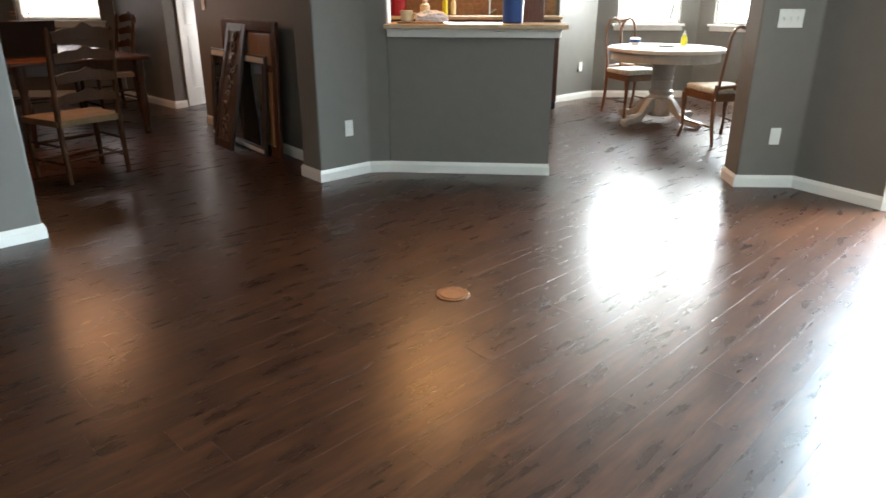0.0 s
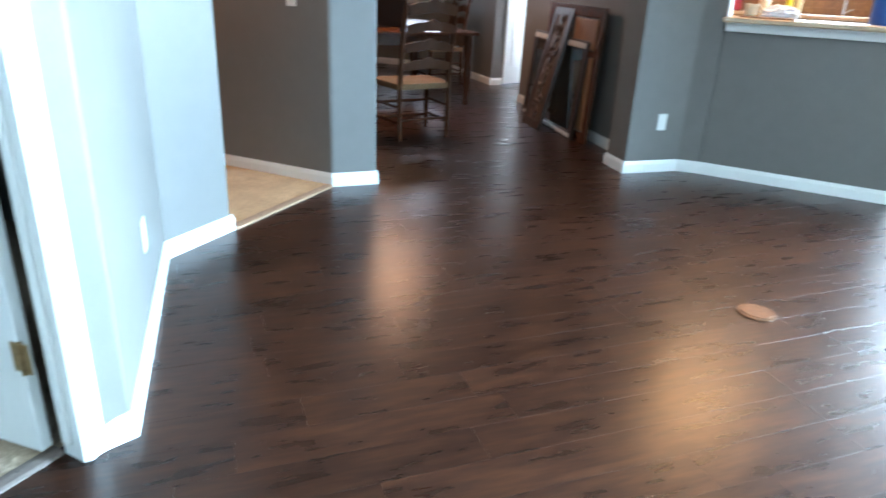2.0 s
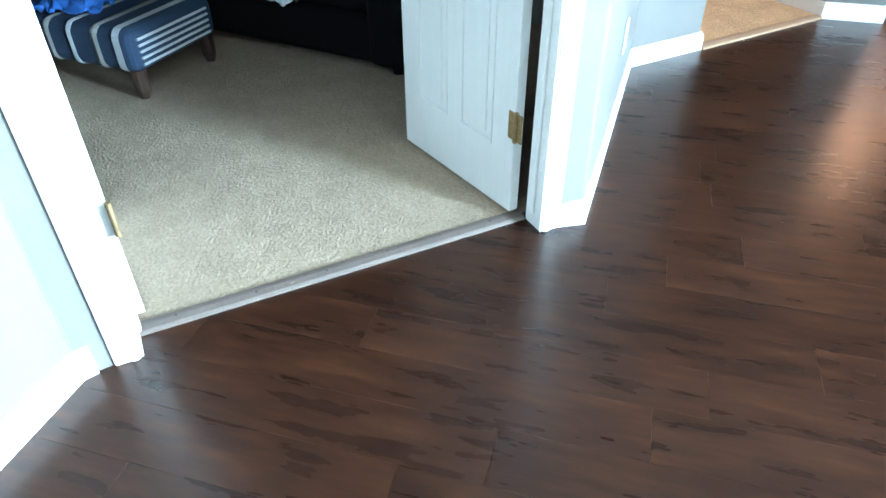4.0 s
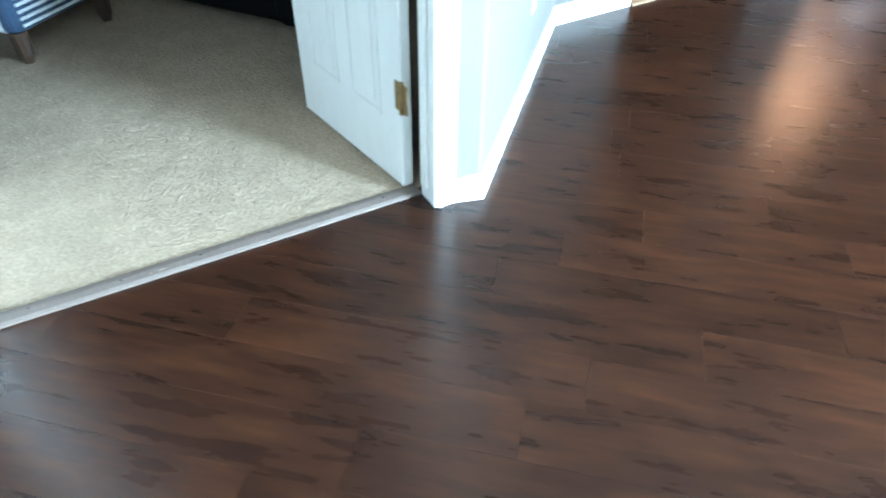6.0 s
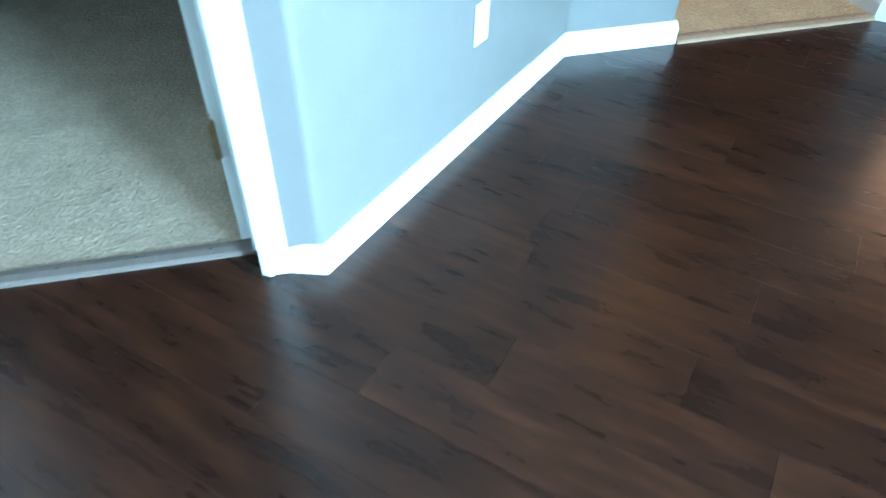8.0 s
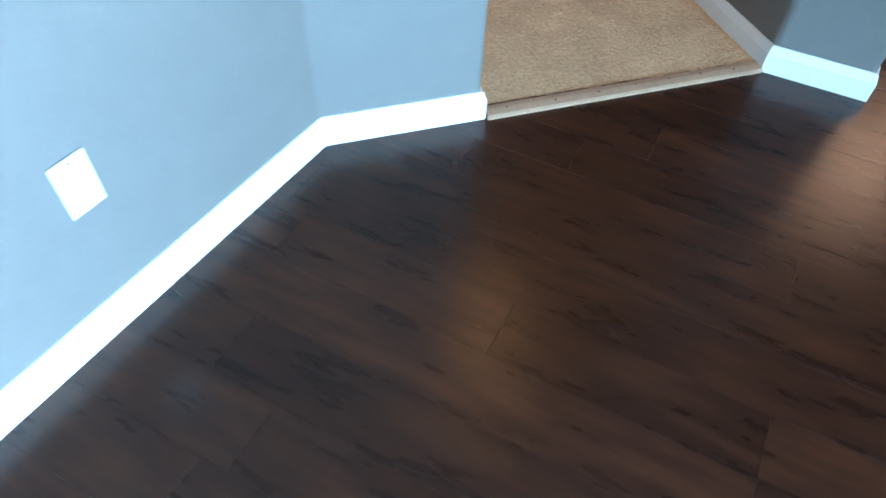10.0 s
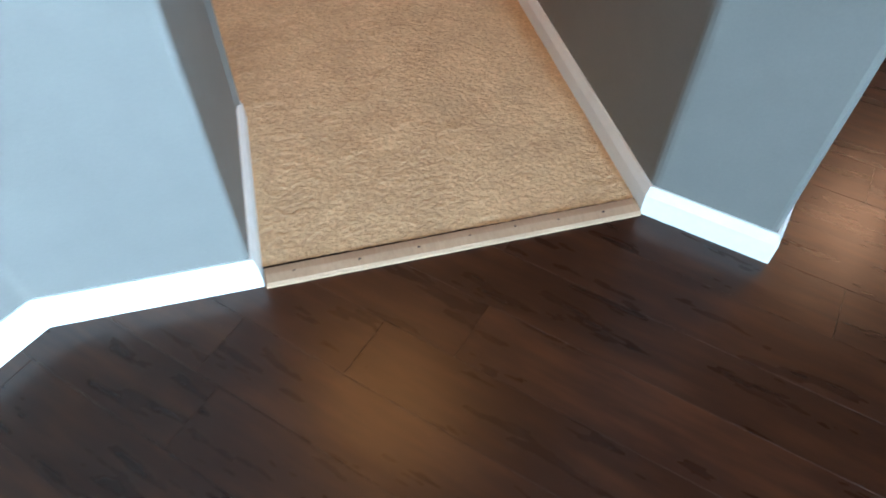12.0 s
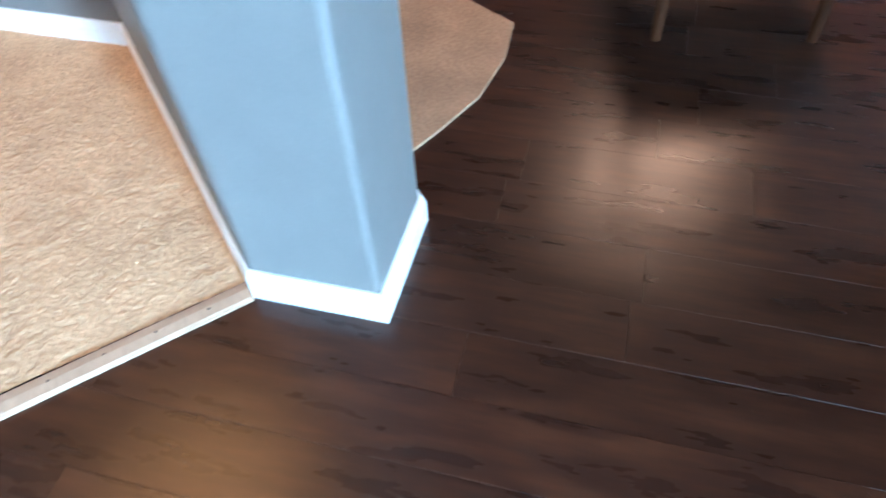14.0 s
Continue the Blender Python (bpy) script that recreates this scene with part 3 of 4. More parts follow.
def sliding_door():
    e = new("door_4")
    e.matrix_world = pose(2.87, 4.105, 0, 0, 0, -10)
    structure(e, "white-framed sliding glass door to the garden", "door")
    w, h = 2.02, 2.05
    for x0, x1, y0, y1 in ((0, 0.06, 0.0, 0.12), (w - 0.06, w, 0.0, 0.12)):
        part("jamb", box(x0, y0, 0, x1, y1, h, 0.004, 1), M_TRIM, e)
    part("door_track", box(0.06, 0.0, 0.0, w - 0.06, 0.12, 0.03, 0.004, 1), M_TRIM, e)
    part("jamb", box(0.06, 0.0, h - 0.06, w - 0.06, 0.12, h, 0.004, 1), M_TRIM, e)
    for x0, x1, y in ((0.06, w / 2 + 0.03, 0.03), (w / 2 - 0.03, w - 0.06, 0.075)):
        f = part("sash", box(x0, y, 0.03, x0 + 0.06, y + 0.035, h - 0.06, 0.004, 1), M_TRIM, e)
        part("stile", box(x1 - 0.06, y, 0.03, x1, y + 0.035, h - 0.06, 0.004, 1), M_TRIM, f)
        part("rail", box(x0 + 0.06, y, 0.03, x1 - 0.06, y + 0.035, 0.11, 0.004, 1), M_TRIM, f)
        part("rail", box(x0 + 0.06, y, h - 0.13, x1 - 0.06, y + 0.035, h - 0.06, 0.004, 1), M_TRIM, f)
        g = part("pane", box(x0 + 0.06, y + 0.015, 0.11, x1 - 0.06, y + 0.020, h - 0.13), M_GLASS, f)
        g.visible_shadow = False
    part("door_casing", box(-0.05, -0.012, 0.0, 0.0, 0.0, h + 0.06, 0.004, 1), M_TRIM, e)
    part("door_casing", box(w, -0.012, 0.0, w + 0.06, 0.0, h + 0.06, 0.004, 1), M_TRIM, e)
    part("door_casing", box(0.0, -0.012, h, w, 0.0, h + 0.06, 0.004, 1), M_TRIM, e)
    return e


sliding_door()
hd = structure(part("wall_slider_header", box(0.0, 0.005, 2.05, 2.02, 0.14, CEILING), M_WALL), "grey painted wall above the sliding door")
hd.matrix_world = pose(2.87, 4.105, 0, 0, 0, -10)

# ---- wall plates ----


def wall_plate(name, x, y, z, facing, label, gangs=1, slots="outlet", w=0.072, h=0.118):
    """A cover plate that faces the direction given in degrees."""
    e = empty(name, pose(x, y, z, 0, 0, facing + 90), label, "switch" if slots == "switch" else "outlet")
    W = w + 0.046 * (gangs - 1)
    part("cover_plate", box(-W / 2, -0.006, -h / 2, W / 2, 0.0, h / 2, 0.003, 2), M_PLATE, e)
    for g in range(gangs):
        cx = (g - (gangs - 1) / 2) * 0.046
        if slots == "switch":
            part("toggle", box(cx - 0.005, -0.016, -0.012, cx + 0.005, -0.005, 0.010, 0.002, 1), M_PLATE, e)
        elif slots == "outlet":
            for dz in (-0.02, 0.02):
                s = part("socket", turned([(0.016, 0.0), (0.016, 0.002), (0.014, 0.003)], 16), M_PLATE, e)
                s.matrix_local = pose(cx, -0.006, dz, 90, 0, 0)
                for dx in (-0.006, 0.006):
                    part("slot", box(cx + dx - 0.001, -0.0095, dz - 0.004, cx + dx + 0.001, -0.0088, dz + 0.005), M_BLACK, s).matrix_parent_inverse = s.matrix_local.inverted()
        part("screw", box(cx - 0.003, -0.0075, 0.046, cx + 0.003, -0.006, 0.052, 0.001, 1), M_STEEL, e)
    return e


n_diag = 42.1
wall_plate("wall_outlet", -2.054, 1.527, 0.36, n_diag, "white blank outlet plate on the pale lit wall", slots="none")
wall_plate("wall_outlet", -0.705, 4.965, 0.368, -46.5, "white duplex outlet plate on the grey wall")
wall_plate("wall_outlet", 2.344, 4.681, 0.37, -92, "white duplex outlet plate on the grey wall")
wall_plate("wall_switch", 2.311, 4.682, 1.157, -92, "white three-gang switch plate on the grey wall", 3, "switch")
wall_plate("wall_switch", -2.735, 3.364, 1.13, -90, "white switch plate on the dark hallway wall", 1, "switch")
wall_plate("wall_outlet", 1.80, 9.03, 0.42, -48, "white duplex outlet plate on the nook wall")
wall_plate("wall_switch", -2.375, 7.01, 1.215, -142, "white switch plate on the dining room wall", 1, "switch")

disc = empty("floor_outlet_cover", pose(0.046, 2.812, 0.001), "round worn brass outlet cover set in the floor", "floor outlet")
part("cover_ring", turned([(0.080, 0.0), (0.080, 0.003), (0.076, 0.005), (0.066, 0.005), (0.064, 0.004)], 40), M_FLOORDISC, disc)
part("lid", turned([(0.062, 0.004), (0.062, 0.006), (0.058, 0.007), (0.005, 0.007)], 36), M_FLOORDISC, disc)

# ---- dining room ----


def ladder_chair(m, arms=False, label="brown wooden ladder-back chair with a woven rush seat"):
    """Local frame: the chair faces +y, rear legs at y = 0."""
    e = empty("ladder_back_chair", m, label, "chair", "chairs round the dining table")
    w, d, sh, top = 0.225, 0.43, 0.46, 1.06
    for s in (-1, 1):
        part("rear_leg", tube([(s * w, 0.0, 0.0), (s * w, 0.012, 0.25), (s * w, 0.015, 0.44), (s * w, -0.02, 0.75), (s * w, -0.07, top), (s * w, -0.075, top + 0.03)], [0.017, 0.020, 0.021, 0.020, 0.017, 0.006], 10), M_CHAIRWOOD, e)
        part("front_leg", turned([(0.014, 0.0), (0.018, 0.04), (0.016, 0.08), (0.021, 0.2), (0.019, 0.34), (0.021, sh)], 12, (s * (w + 0.03), d, 0.0)), M_CHAIRWOOD, e)
        for z in (0.14, 0.27):
            part("side_stretcher", tube([(s * w, 0.01, z), (s * (w + 0.015), d / 2, z), (s * (w + 0.03), d, z)], [0.009, 0.012, 0.009], 8), M_CHAIRWOOD, e)
        if arms:
            part("armrest", tube([(s * w, -0.01, 0.66), (s * (w + 0.02), 0.2, 0.67), (s * (w + 0.035), d + 0.02, 0.65)], [0.016, 0.02, 0.022], 8), M_CHAIRWOOD, e)
            part("arm_post", turned([(0.015, 0.0), (0.012, 0.1), (0.015, 0.21)], 10, (s * (w + 0.03), d, sh)), M_CHAIRWOOD, e)
    part("rear_stretcher", tube([(-w, 0.01, 0.17), (w, 0.01, 0.17)], 0.011, 8), M_CHAIRWOOD, e)
    for z in (0.12, 0.25):
        part("front_stretcher", tube([(-w - 0.03, d, z), (0, d, z), (w + 0.03, d, z)], [0.010, 0.015, 0.010], 8), M_CHAIRWOOD, e)
    bm = bmesh.new()
    grid = {}
    nx, ny = 14, 12
    for i in range(nx + 1):
        for j in range(ny + 1):
            u, v = i / nx * 2 - 1, j / ny
            half = w + 0.02 + 0.035 * v
            edge = min(1 - abs(u), v * 1.0, 1 - v) * 4
            z = sh + 0.012 * min(1, edge) - 0.008 * (1 - abs(u)) * math.sin(math.pi * v)
            grid[i, j, 1] = bm.verts.new((u * half, 0.0 + v * (d + 0.02), z))
            grid[i, j, 0] = bm.verts.new((u * half, 0.0 + v * (d + 0.02), sh - 0.045))
    for i in range(nx):
        for j in range(ny):
            bm.faces.new([grid[a, b, 1] for a, b in ((i, j), (i + 1, j), (i + 1, j + 1), (i, j + 1))])
            bm.faces.new([grid[a, b, 0] for a, b in ((i, j), (i, j + 1), (i + 1, j + 1), (i + 1, j))])
    for i in range(nx):
        for j in (0, ny):
            bm.faces.new((grid[i, j, 0], grid[i + 1, j, 0], grid[i + 1, j, 1], grid[i, j, 1]))
    for j in range(ny):
        for i in (0, nx):
            bm.faces.new((grid[i, j, 0], grid[i, j + 1, 0], grid[i, j + 1, 1], grid[i, j, 1]))
    bmesh.ops.recalc_face_normals(bm, faces=bm.faces[:])
    part("seat", bm, M_RUSH, e, "woven rush seat")
    for k, z in enumerate((0.60, 0.745, 0.89, 1.03)):
        y = 0.012 - 0.20 * max(0, z - 0.44) ** 1.15
        bm = bmesh.new()
        n = 24
        hh = 0.075 if k < 3 else 0.09
        ring = []
        for i in range(n + 1):
            u = i / n * 2 - 1
            up = hh * (0.45 + 0.30 * math.cos(u * math.pi * 0.5) + 0.16 * math.cos(u * math.pi * 3) * (1 - abs(u)) + 0.10 * math.cos(u * math.pi))
            lo = -hh * (0.30 - 0.14 * math.cos(u * math.pi))
            bow = -0.03 * (1 - u * u)
            ring.append([bm.verts.new((u * (w - 0.012), y + bow + dy, z + dz)) for dy, dz in ((-0.006, lo), (0.006, lo), (0.006, up), (-0.006, up))])
        for a, b in zip(ring, ring[1:]):
            for q in range(4):
                bm.faces.new((a[q], a[(q + 1) % 4], b[(q + 1) % 4], b[q]))
        bm.faces.new(ring[0])
        bm.faces.new(ring[-1][::-1])
        bmesh.ops.recalc_face_normals(bm, faces=bm.faces[:])
        part("back_slat", bm, M_CHAIRWOOD, e)
    return e


def chair_pose(x0, y0, x1, y1):
    """The pose whose rear legs stand near these two places (left and right seen from the seat's back)."""
    a = math.degrees(math.atan2(y1 - y0, x1 - x0))
    return pose((x0 + x1) / 2, (y0 + y1) / 2, 0, 0, 0, a)


TABLE = pose(-2.83, 6.66, 0, 0, 0, 225)
chair = ladder_chair(chair_pose(-2.714, 4.705, -2.452, 5.081), label="brown wooden ladder-back chair pulled out from the dining table")
ladder_chair(TABLE @ pose(-0.36, -1.62, 0, 0, 0, -88), False, "pale-lit brown ladder-back chair on the window side of the table")
ladder_chair(TABLE @ pose(1.62, -0.75, 0, 0, 0, 91), True, "brown wooden ladder-back armchair drawn up to the dining table")


def dining_table(m):
    e = empty("dining_table", m, "large reddish-brown wooden dining table by the window", "table")
    L, W = 1.20, 2.05
    part("tabletop", box(0, -W, 0.715, L, 0, 0.75, 0.008, 2), M_CHERRY, e)
    for a, b, c, d in ((0.08, -W + 0.09, L - 0.08, -W + 0.11), (0.08, -0.11, L - 0.08, -0.09), (0.09, -W + 0.11, 0.11, -0.11), (L - 0.11, -W + 0.11, L - 0.09, -0.11)):
        part("apron", box(a, b, 0.61, c, d, 0.715, 0.003, 1), M_CHERRY, e)
    for x in (0.09, L - 0.09):
        for y in (-0.09, -W + 0.09):
            part("leg", turned([(0.028, 0.0), (0.034, 0.03), (0.026, 0.06), (0.040, 0.20), (0.046, 0.32), (0.032, 0.46), (0.042, 0.52), (0.046, 0.56), (0.046, 0.715)], 16, (x, y, 0)), M_CHERRY, e)
    return e


dining_table(TABLE)


def laptop(m):
    e = empty("laptop", m, "open black laptop standing on the dining table", "laptop")
    part("base", box(-0.23, -0.15, 0.0, 0.23, 0.15, 0.022, 0.006, 2), M_BLACK, e)
    part("keyboard", box(-0.20, -0.04, 0.022, 0.20, 0.12, 0.025, 0.001, 1), M_BLACK, e)
    s = part("screen", box(-0.23, 0.0, 0.0, 0.23, 0.010, 0.31, 0.004, 2), M_BLACK, e)
    s.matrix_local = pose(0, 0.14, 0.020, -12, 0, 0)
    return e


laptop(TABLE @ pose(0.90, -0.62, 0.750, 0, 0, 4))
# White sheets added where the window's glare whitens the tabletop.
paper = empty("glare_sheets", TABLE @ pose(0.42, -0.50, 0.751, 0, 0, 12), "loose white sheets in place of window glare on the dining table", "papers")
for k in range(4):
    q = part("sheet", box(-0.15, -0.105, 0.0, 0.15, 0.105, 0.0012), M_WHITECLOTH, paper)
    q.matrix_local = pose(0.05 * k - 0.05, 0.09 * k - 0.12, 0.0014 * k, 0, 0, 17 * k)


def flowers(m):
    e = empty("flower_vase", m, "cream vase of orange flowers before the window", "vase")
    part("vase", turned([(0.045, 0.0), (0.06, 0.06), (0.055, 0.12), (0.03, 0.17), (0.04, 0.19)], 18), M_CREAM, e)
    rnd = random.Random(5)
    for k in range(14):
        a, r = rnd.uniform(0, 6.28), rnd.uniform(0.02, 0.13)
        z = 0.28 + rnd.uniform(-0.04, 0.10)
        x, y = r * math.cos(a), r * math.sin(a)
        bm = bmesh.new()
        for i in range(7):
            b = i / 7 * 6.283
            c = bm.verts.new((x, y, z))
            p1 = bm.verts.new((x + 0.022 * math.cos(b - 0.3), y + 0.022 * math.sin(b - 0.3), z + 0.014))
            p2 = bm.verts.new((x + 0.040 * math.cos(b), y + 0.040 * math.sin(b), z + 0.008))
            p3 = bm.verts.new((x + 0.022 * math.cos(b + 0.3), y + 0.022 * math.sin(b + 0.3), z + 0.014))
            bm.faces.new((c, p1, p2, p3))
        f = part("blossom", bm, M_ORANGE, e)
        part("stem", tube([(0, 0, 0.17), (x * 0.6, y * 0.6, 0.23), (x, y, z)], 0.002, 5), M_RUSH, f)
    return e


flowers(TABLE @ pose(0.62, -1.55, 0.750))

# leaning panels and mirror by the dining room's east wall
LEAN_DIR = math.degrees(math.atan2(5.41 - 7.23, -1.15 + 2.56))


def lean(x, y, tilt):
    """Local x along the wall, z up the thing, -y away from the wall; the foot is at x, y."""
    return pose(x, y, 0.0, 0, 0, LEAN_DIR) @ pose(0, 0, 0, -tilt, 0, 0)


def framed(e, w, h, t, rail, material, y0=0.0):
    part("stile", box(0, y0, 0, rail, y0 + t, h, 0.005, 2), material, e)
    part("stile", box(w - rail, y0, 0, w, y0 + t, h, 0.005, 2), material, e)
    part("rail", box(rail, y0, 0, w - rail, y0 + t, rail, 0.005, 2), material, e)
    part("rail", box(rail, y0, h - rail, w - rail, y0 + t, h, 0.005, 2), material, e)


big = empty("cabinet_panel", lean(-2.075, 6.40, 2.5), "large red-brown raised-panel wooden door leaning on the wall", "panel")
framed(big, 1.16, 1.10, 0.03, 0.085, M_CHERRY)
for x0, x1 in ((0.095, 0.545), (0.60, 1.045)):
    part("raised_panel", box(x0, 0.006, 0.095, x1, 0.022, 0.70, 0.012, 2), M_TANOAK, big)
    part("raised_panel", box(x0, 0.006, 0.76, x1, 0.022, 1.005, 0.012, 2), M_TANOAK, big)
part("rail", box(0.085, 0.002, 0.705, 1.055, 0.028, 0.755, 0.004, 1), M_CHERRY, big)
part("stile", box(0.55, 0.003, 0.085, 0.595, 0.027, 0.705, 0.004, 1), M_CHERRY, big)

mir = empty("framed_mirror", lean(-2.29, 6.60, 5), "dark-framed mirror with a pale edge leaning before the panel", "mirror")
framed(mir, 1.26, 0.83, 0.028, 0.07, M_DARKWOOD)
part("mirror_glass", box(0.07, 0.010, 0.07, 1.19, 0.014, 0.76), M_MIRROR, mir)
# Pale silver bars along the top and bottom rails.
part("pale_edge", box(0.03, -0.005, 0.768, 1.23, 0.0, 0.812, 0.002, 1), M_SILVER, mir)
part("pale_edge", box(0.03, -0.005, 0.018, 1.23, 0.0, 0.052, 0.002, 1), M_SILVER, mir)

carved = empty("carved_panel", lean(-2.145, 6.165, 13), "narrow dark carved wooden panel leaning on the mirror", "panel")
framed(carved, 0.43, 1.10, 0.03, 0.075, M_DARKWOOD)
part("field", box(0.075, 0.008, 0.075, 0.355, 0.022, 1.025), M_EMB, carved)
rnd = random.Random(11)
for k in range(22):
    z = 0.11 + k * 0.042
    x = 0.215 + 0.05 * math.sin(k * 1.9) + rnd.uniform(-0.02, 0.02)
    r = rnd.uniform(0.018, 0.038)
    o = part("carving", turned([(r, 0.0), (r * 0.9, 0.006), (r * 0.5, 0.012), (r * 0.15, 0.014)], 10), M_DARKWOOD, carved)
    o.matrix_local = pose(x, 0.009, z, 90, 0, 0)
    a = rnd.uniform(0, 6.28)
    pts = [(x + 0.022 * q * math.cos(a + 0.5 * q), 0.004, z + 0.026 * q * math.sin(a + 0.5 * q)) for q in range(5)]
    part("carving", tube(pts, [0.011, 0.013, 0.011, 0.008, 0.004], 7), M_DARKWOOD, carved)

# woven mat by the dining room's south wall
edge = [(-2.66, 3.815), (-2.70, 3.95), (-2.76, 4.12), (-2.87, 4.28), (-3.00, 4.40), (-3.16, 4.36), (-3.40, 4.30), (-3.62, 4.20), (-3.66, 3.98), (-3.60, 3.82)]
mat_ob = part("floor_mat", bevelled(prism(edge, 0.001, 0.012), 0.003, 2), M_RUG)
tagged(mat_ob, "tan woven floor mat with a curved dark edge", "mat")

# ---- breakfast nook ----


def pedestal_table(m, R=0.60):
    e = empty("round_pedestal_table", m, "round grey-painted pedestal table with a pale top", "table")
    part("tabletop", turned([(R - 0.012, 0.750), (R, 0.757), (R, 0.780), (R - 0.012, 0.790), (0.01, 0.790)], 64), M_TABLETOP, e, "pale washed wooden top")
    part("apron", turned([(R - 0.06, 0.655), (R - 0.045, 0.66), (R - 0.045, 0.749), (R - 0.07, 0.750)], 64), M_GREYWOOD, e)
    part("pedestal", turned([(0.120, 0.08), (0.128, 0.10), (0.128, 0.26), (0.138, 0.28), (0.112, 0.30), (0.130, 0.325), (0.130, 0.34), (0.108, 0.36), (0.112, 0.44), (0.105, 0.455), (0.118, 0.47), (0.118, 0.485), (0.108, 0.50), (0.122, 0.60), (0.135, 0.64), (0.15, 0.66)], 28), M_GREYWOOD, e)
    for k in range(4):
        a = k * 90 + 33
        bm = bmesh.new()
        prof = [(0.10, 0.20, 0.16), (0.17, 0.20, 0.13), (0.23, 0.155, 0.10), (0.30, 0.085, 0.075), (0.40, 0.055, 0.06), (0.50, 0.048, 0.06), (0.55, 0.046, 0.04)]
        rows = []
        for x, z, h in prof:
            t = 0.035
            rows.append([bm.verts.new((x, s * t, z + g * h / 2 + (0.0 if x < 0.2 else 0.0))) for s, g in ((-1, -1), (1, -1), (1, 1), (-1, 1))])
        for p, q in zip(rows, rows[1:]):
            for i in range(4):
                bm.faces.new((p[i], p[(i + 1) % 4], q[(i + 1) % 4], q[i]))
        bm.faces.new(rows[0])
        bm.faces.new(rows[-1][::-1])
        bmesh.ops.recalc_face_normals(bm, faces=bm.faces[:])
        bevelled(bm, 0.008, 2)
        f = part("foot", bm, M_GREYWOOD, e)
        f.matrix_local = pose(0, 0, 0, 0, 0, a)
        part("foot_pad", turned([(0.028, 0.0), (0.03, 0.02), (0.02, 0.03)], 12, (0.51, 0, 0)), M_GREYWOOD, f)
    return e


pedestal_table(pose(2.35, 7.32, 0))


def queen_chair(m, label):
    """Loop-backed chair with a padded seat and curved legs; it faces +y, rear legs at y = 0."""
    e = empty("loop_back_chair", m, label, "chair", "chairs round the pedestal table")
    w, d, sh = 0.20, 0.44, 0.47
    for s in (-1, 1):
        part("rear_leg", tube([(s * w, -0.06, 0.0), (s * w, -0.02, 0.18), (s * w, 0.0, 0.40), (s * w, -0.015, 0.55)], [0.014, 0.017, 0.021, 0.018], 10), M_OAK, e)
        part("front_leg", tube([(s * (w + 0.035), d + 0.025, 0.0), (s * (w + 0.02), d - 0.01, 0.12), (s * (w + 0.025), d + 0.005, 0.28), (s * (w + 0.03), d, sh - 0.03)], [0.017, 0.013, 0.019, 0.028], 10), M_OAK, e)
        part("side_rail", box(min(s * (w - 0.01), s * (w + 0.03)), 0.0, sh - 0.07, max(s * (w - 0.01), s * (w + 0.03)), d, sh - 0.005, 0.006, 2), M_OAK, e)
        part("stretcher", tube([(s * w, -0.02, 0.17), (s * (w + 0.02), d, 0.17)], 0.010, 8), M_OAK, e)
    part("front_rail", box(-w - 0.03, d - 0.02, sh - 0.07, w + 0.03, d + 0.02, sh - 0.005, 0.006, 2), M_OAK, e)
    part("rear_rail", box(-w, -0.02, sh - 0.07, w, 0.015, sh - 0.005, 0.006, 2), M_OAK, e)
    part("seat_pad", box(-w - 0.025, 0.0, sh - 0.005, w + 0.025, d + 0.015, sh + 0.05, 0.022, 3), M_FABRIC, e, "pale patterned seat cushion")
    for s in (-1, 1):
        loop = []
        for k in range(13):
            a = math.pi * (1 - k / 12)
            loop.append((s * 0.10 + 0.095 * math.cos(a), -0.075 + -0.02, 0.90 + 0.15 * math.sin(a)))
        pts = [(s * 0.10 - 0.085, -0.012, 0.50), (s * 0.10 - 0.095, -0.06, 0.70)] + loop + [(s * 0.10 + 0.095, -0.06, 0.70), (s * 0.10 + 0.085, -0.012, 0.50)]
        part("back_loop", tube(pts, 0.014, 8), M_OAK, e)
    part("back_rail", tube([(-w, -0.018, 0.52), (0, -0.035, 0.54), (w, -0.018, 0.52)], 0.017, 8), M_OAK, e)
    part("back_crest", tube([(-0.10, -0.095, 1.045), (0, -0.10, 1.02), (0.10, -0.095, 1.045)], [0.014, 0.019, 0.014], 8), M_OAK, e)
    return e


queen_chair(pose(2.64, 6.13, 0, 0, 0, 12), "honey-brown loop-backed chair with a pale patterned seat")
queen_chair(pose(2.10, 8.05, 0, 0, 0, 200), "honey-brown loop-backed chair on the window side of the table")
bottle = empty("squeeze_bottle", pose(2.60, 7.52, 0.790), "small yellow squeeze bottle with a white cap", "bottle")
part("body", turned([(0.030, 0.0), (0.032, 0.01), (0.032, 0.08), (0.018, 0.11)], 18), M_YELLOW, bottle)
part("cap", turned([(0.017, 0.11), (0.017, 0.125), (0.008, 0.13), (0.006, 0.155)], 14), M_PLATE, bottle)
plate = empty("dinner_plate", pose(2.38, 7.42, 0.791), "white plate lying on the pale round table", "plate")
part("dish", turned([(0.07, 0.0), (0.075, 0.004), (0.125, 0.014), (0.125, 0.017), (0.07, 0.007), (0.01, 0.006)], 36), M_PLATE, plate)
tub = empty("plastic_tub", pose(2.10, 7.62, 0.790), "white plastic tub with a blue band on the table", "tub")
part("body", turned([(0.045, 0.0), (0.055, 0.07), (0.055, 0.075)], 20), M_PLATE, tub)
part("band", turned([(0.0535, 0.03), (0.0575, 0.032), (0.0585, 0.055), (0.0535, 0.057)], 20), M_BLUE, tub)

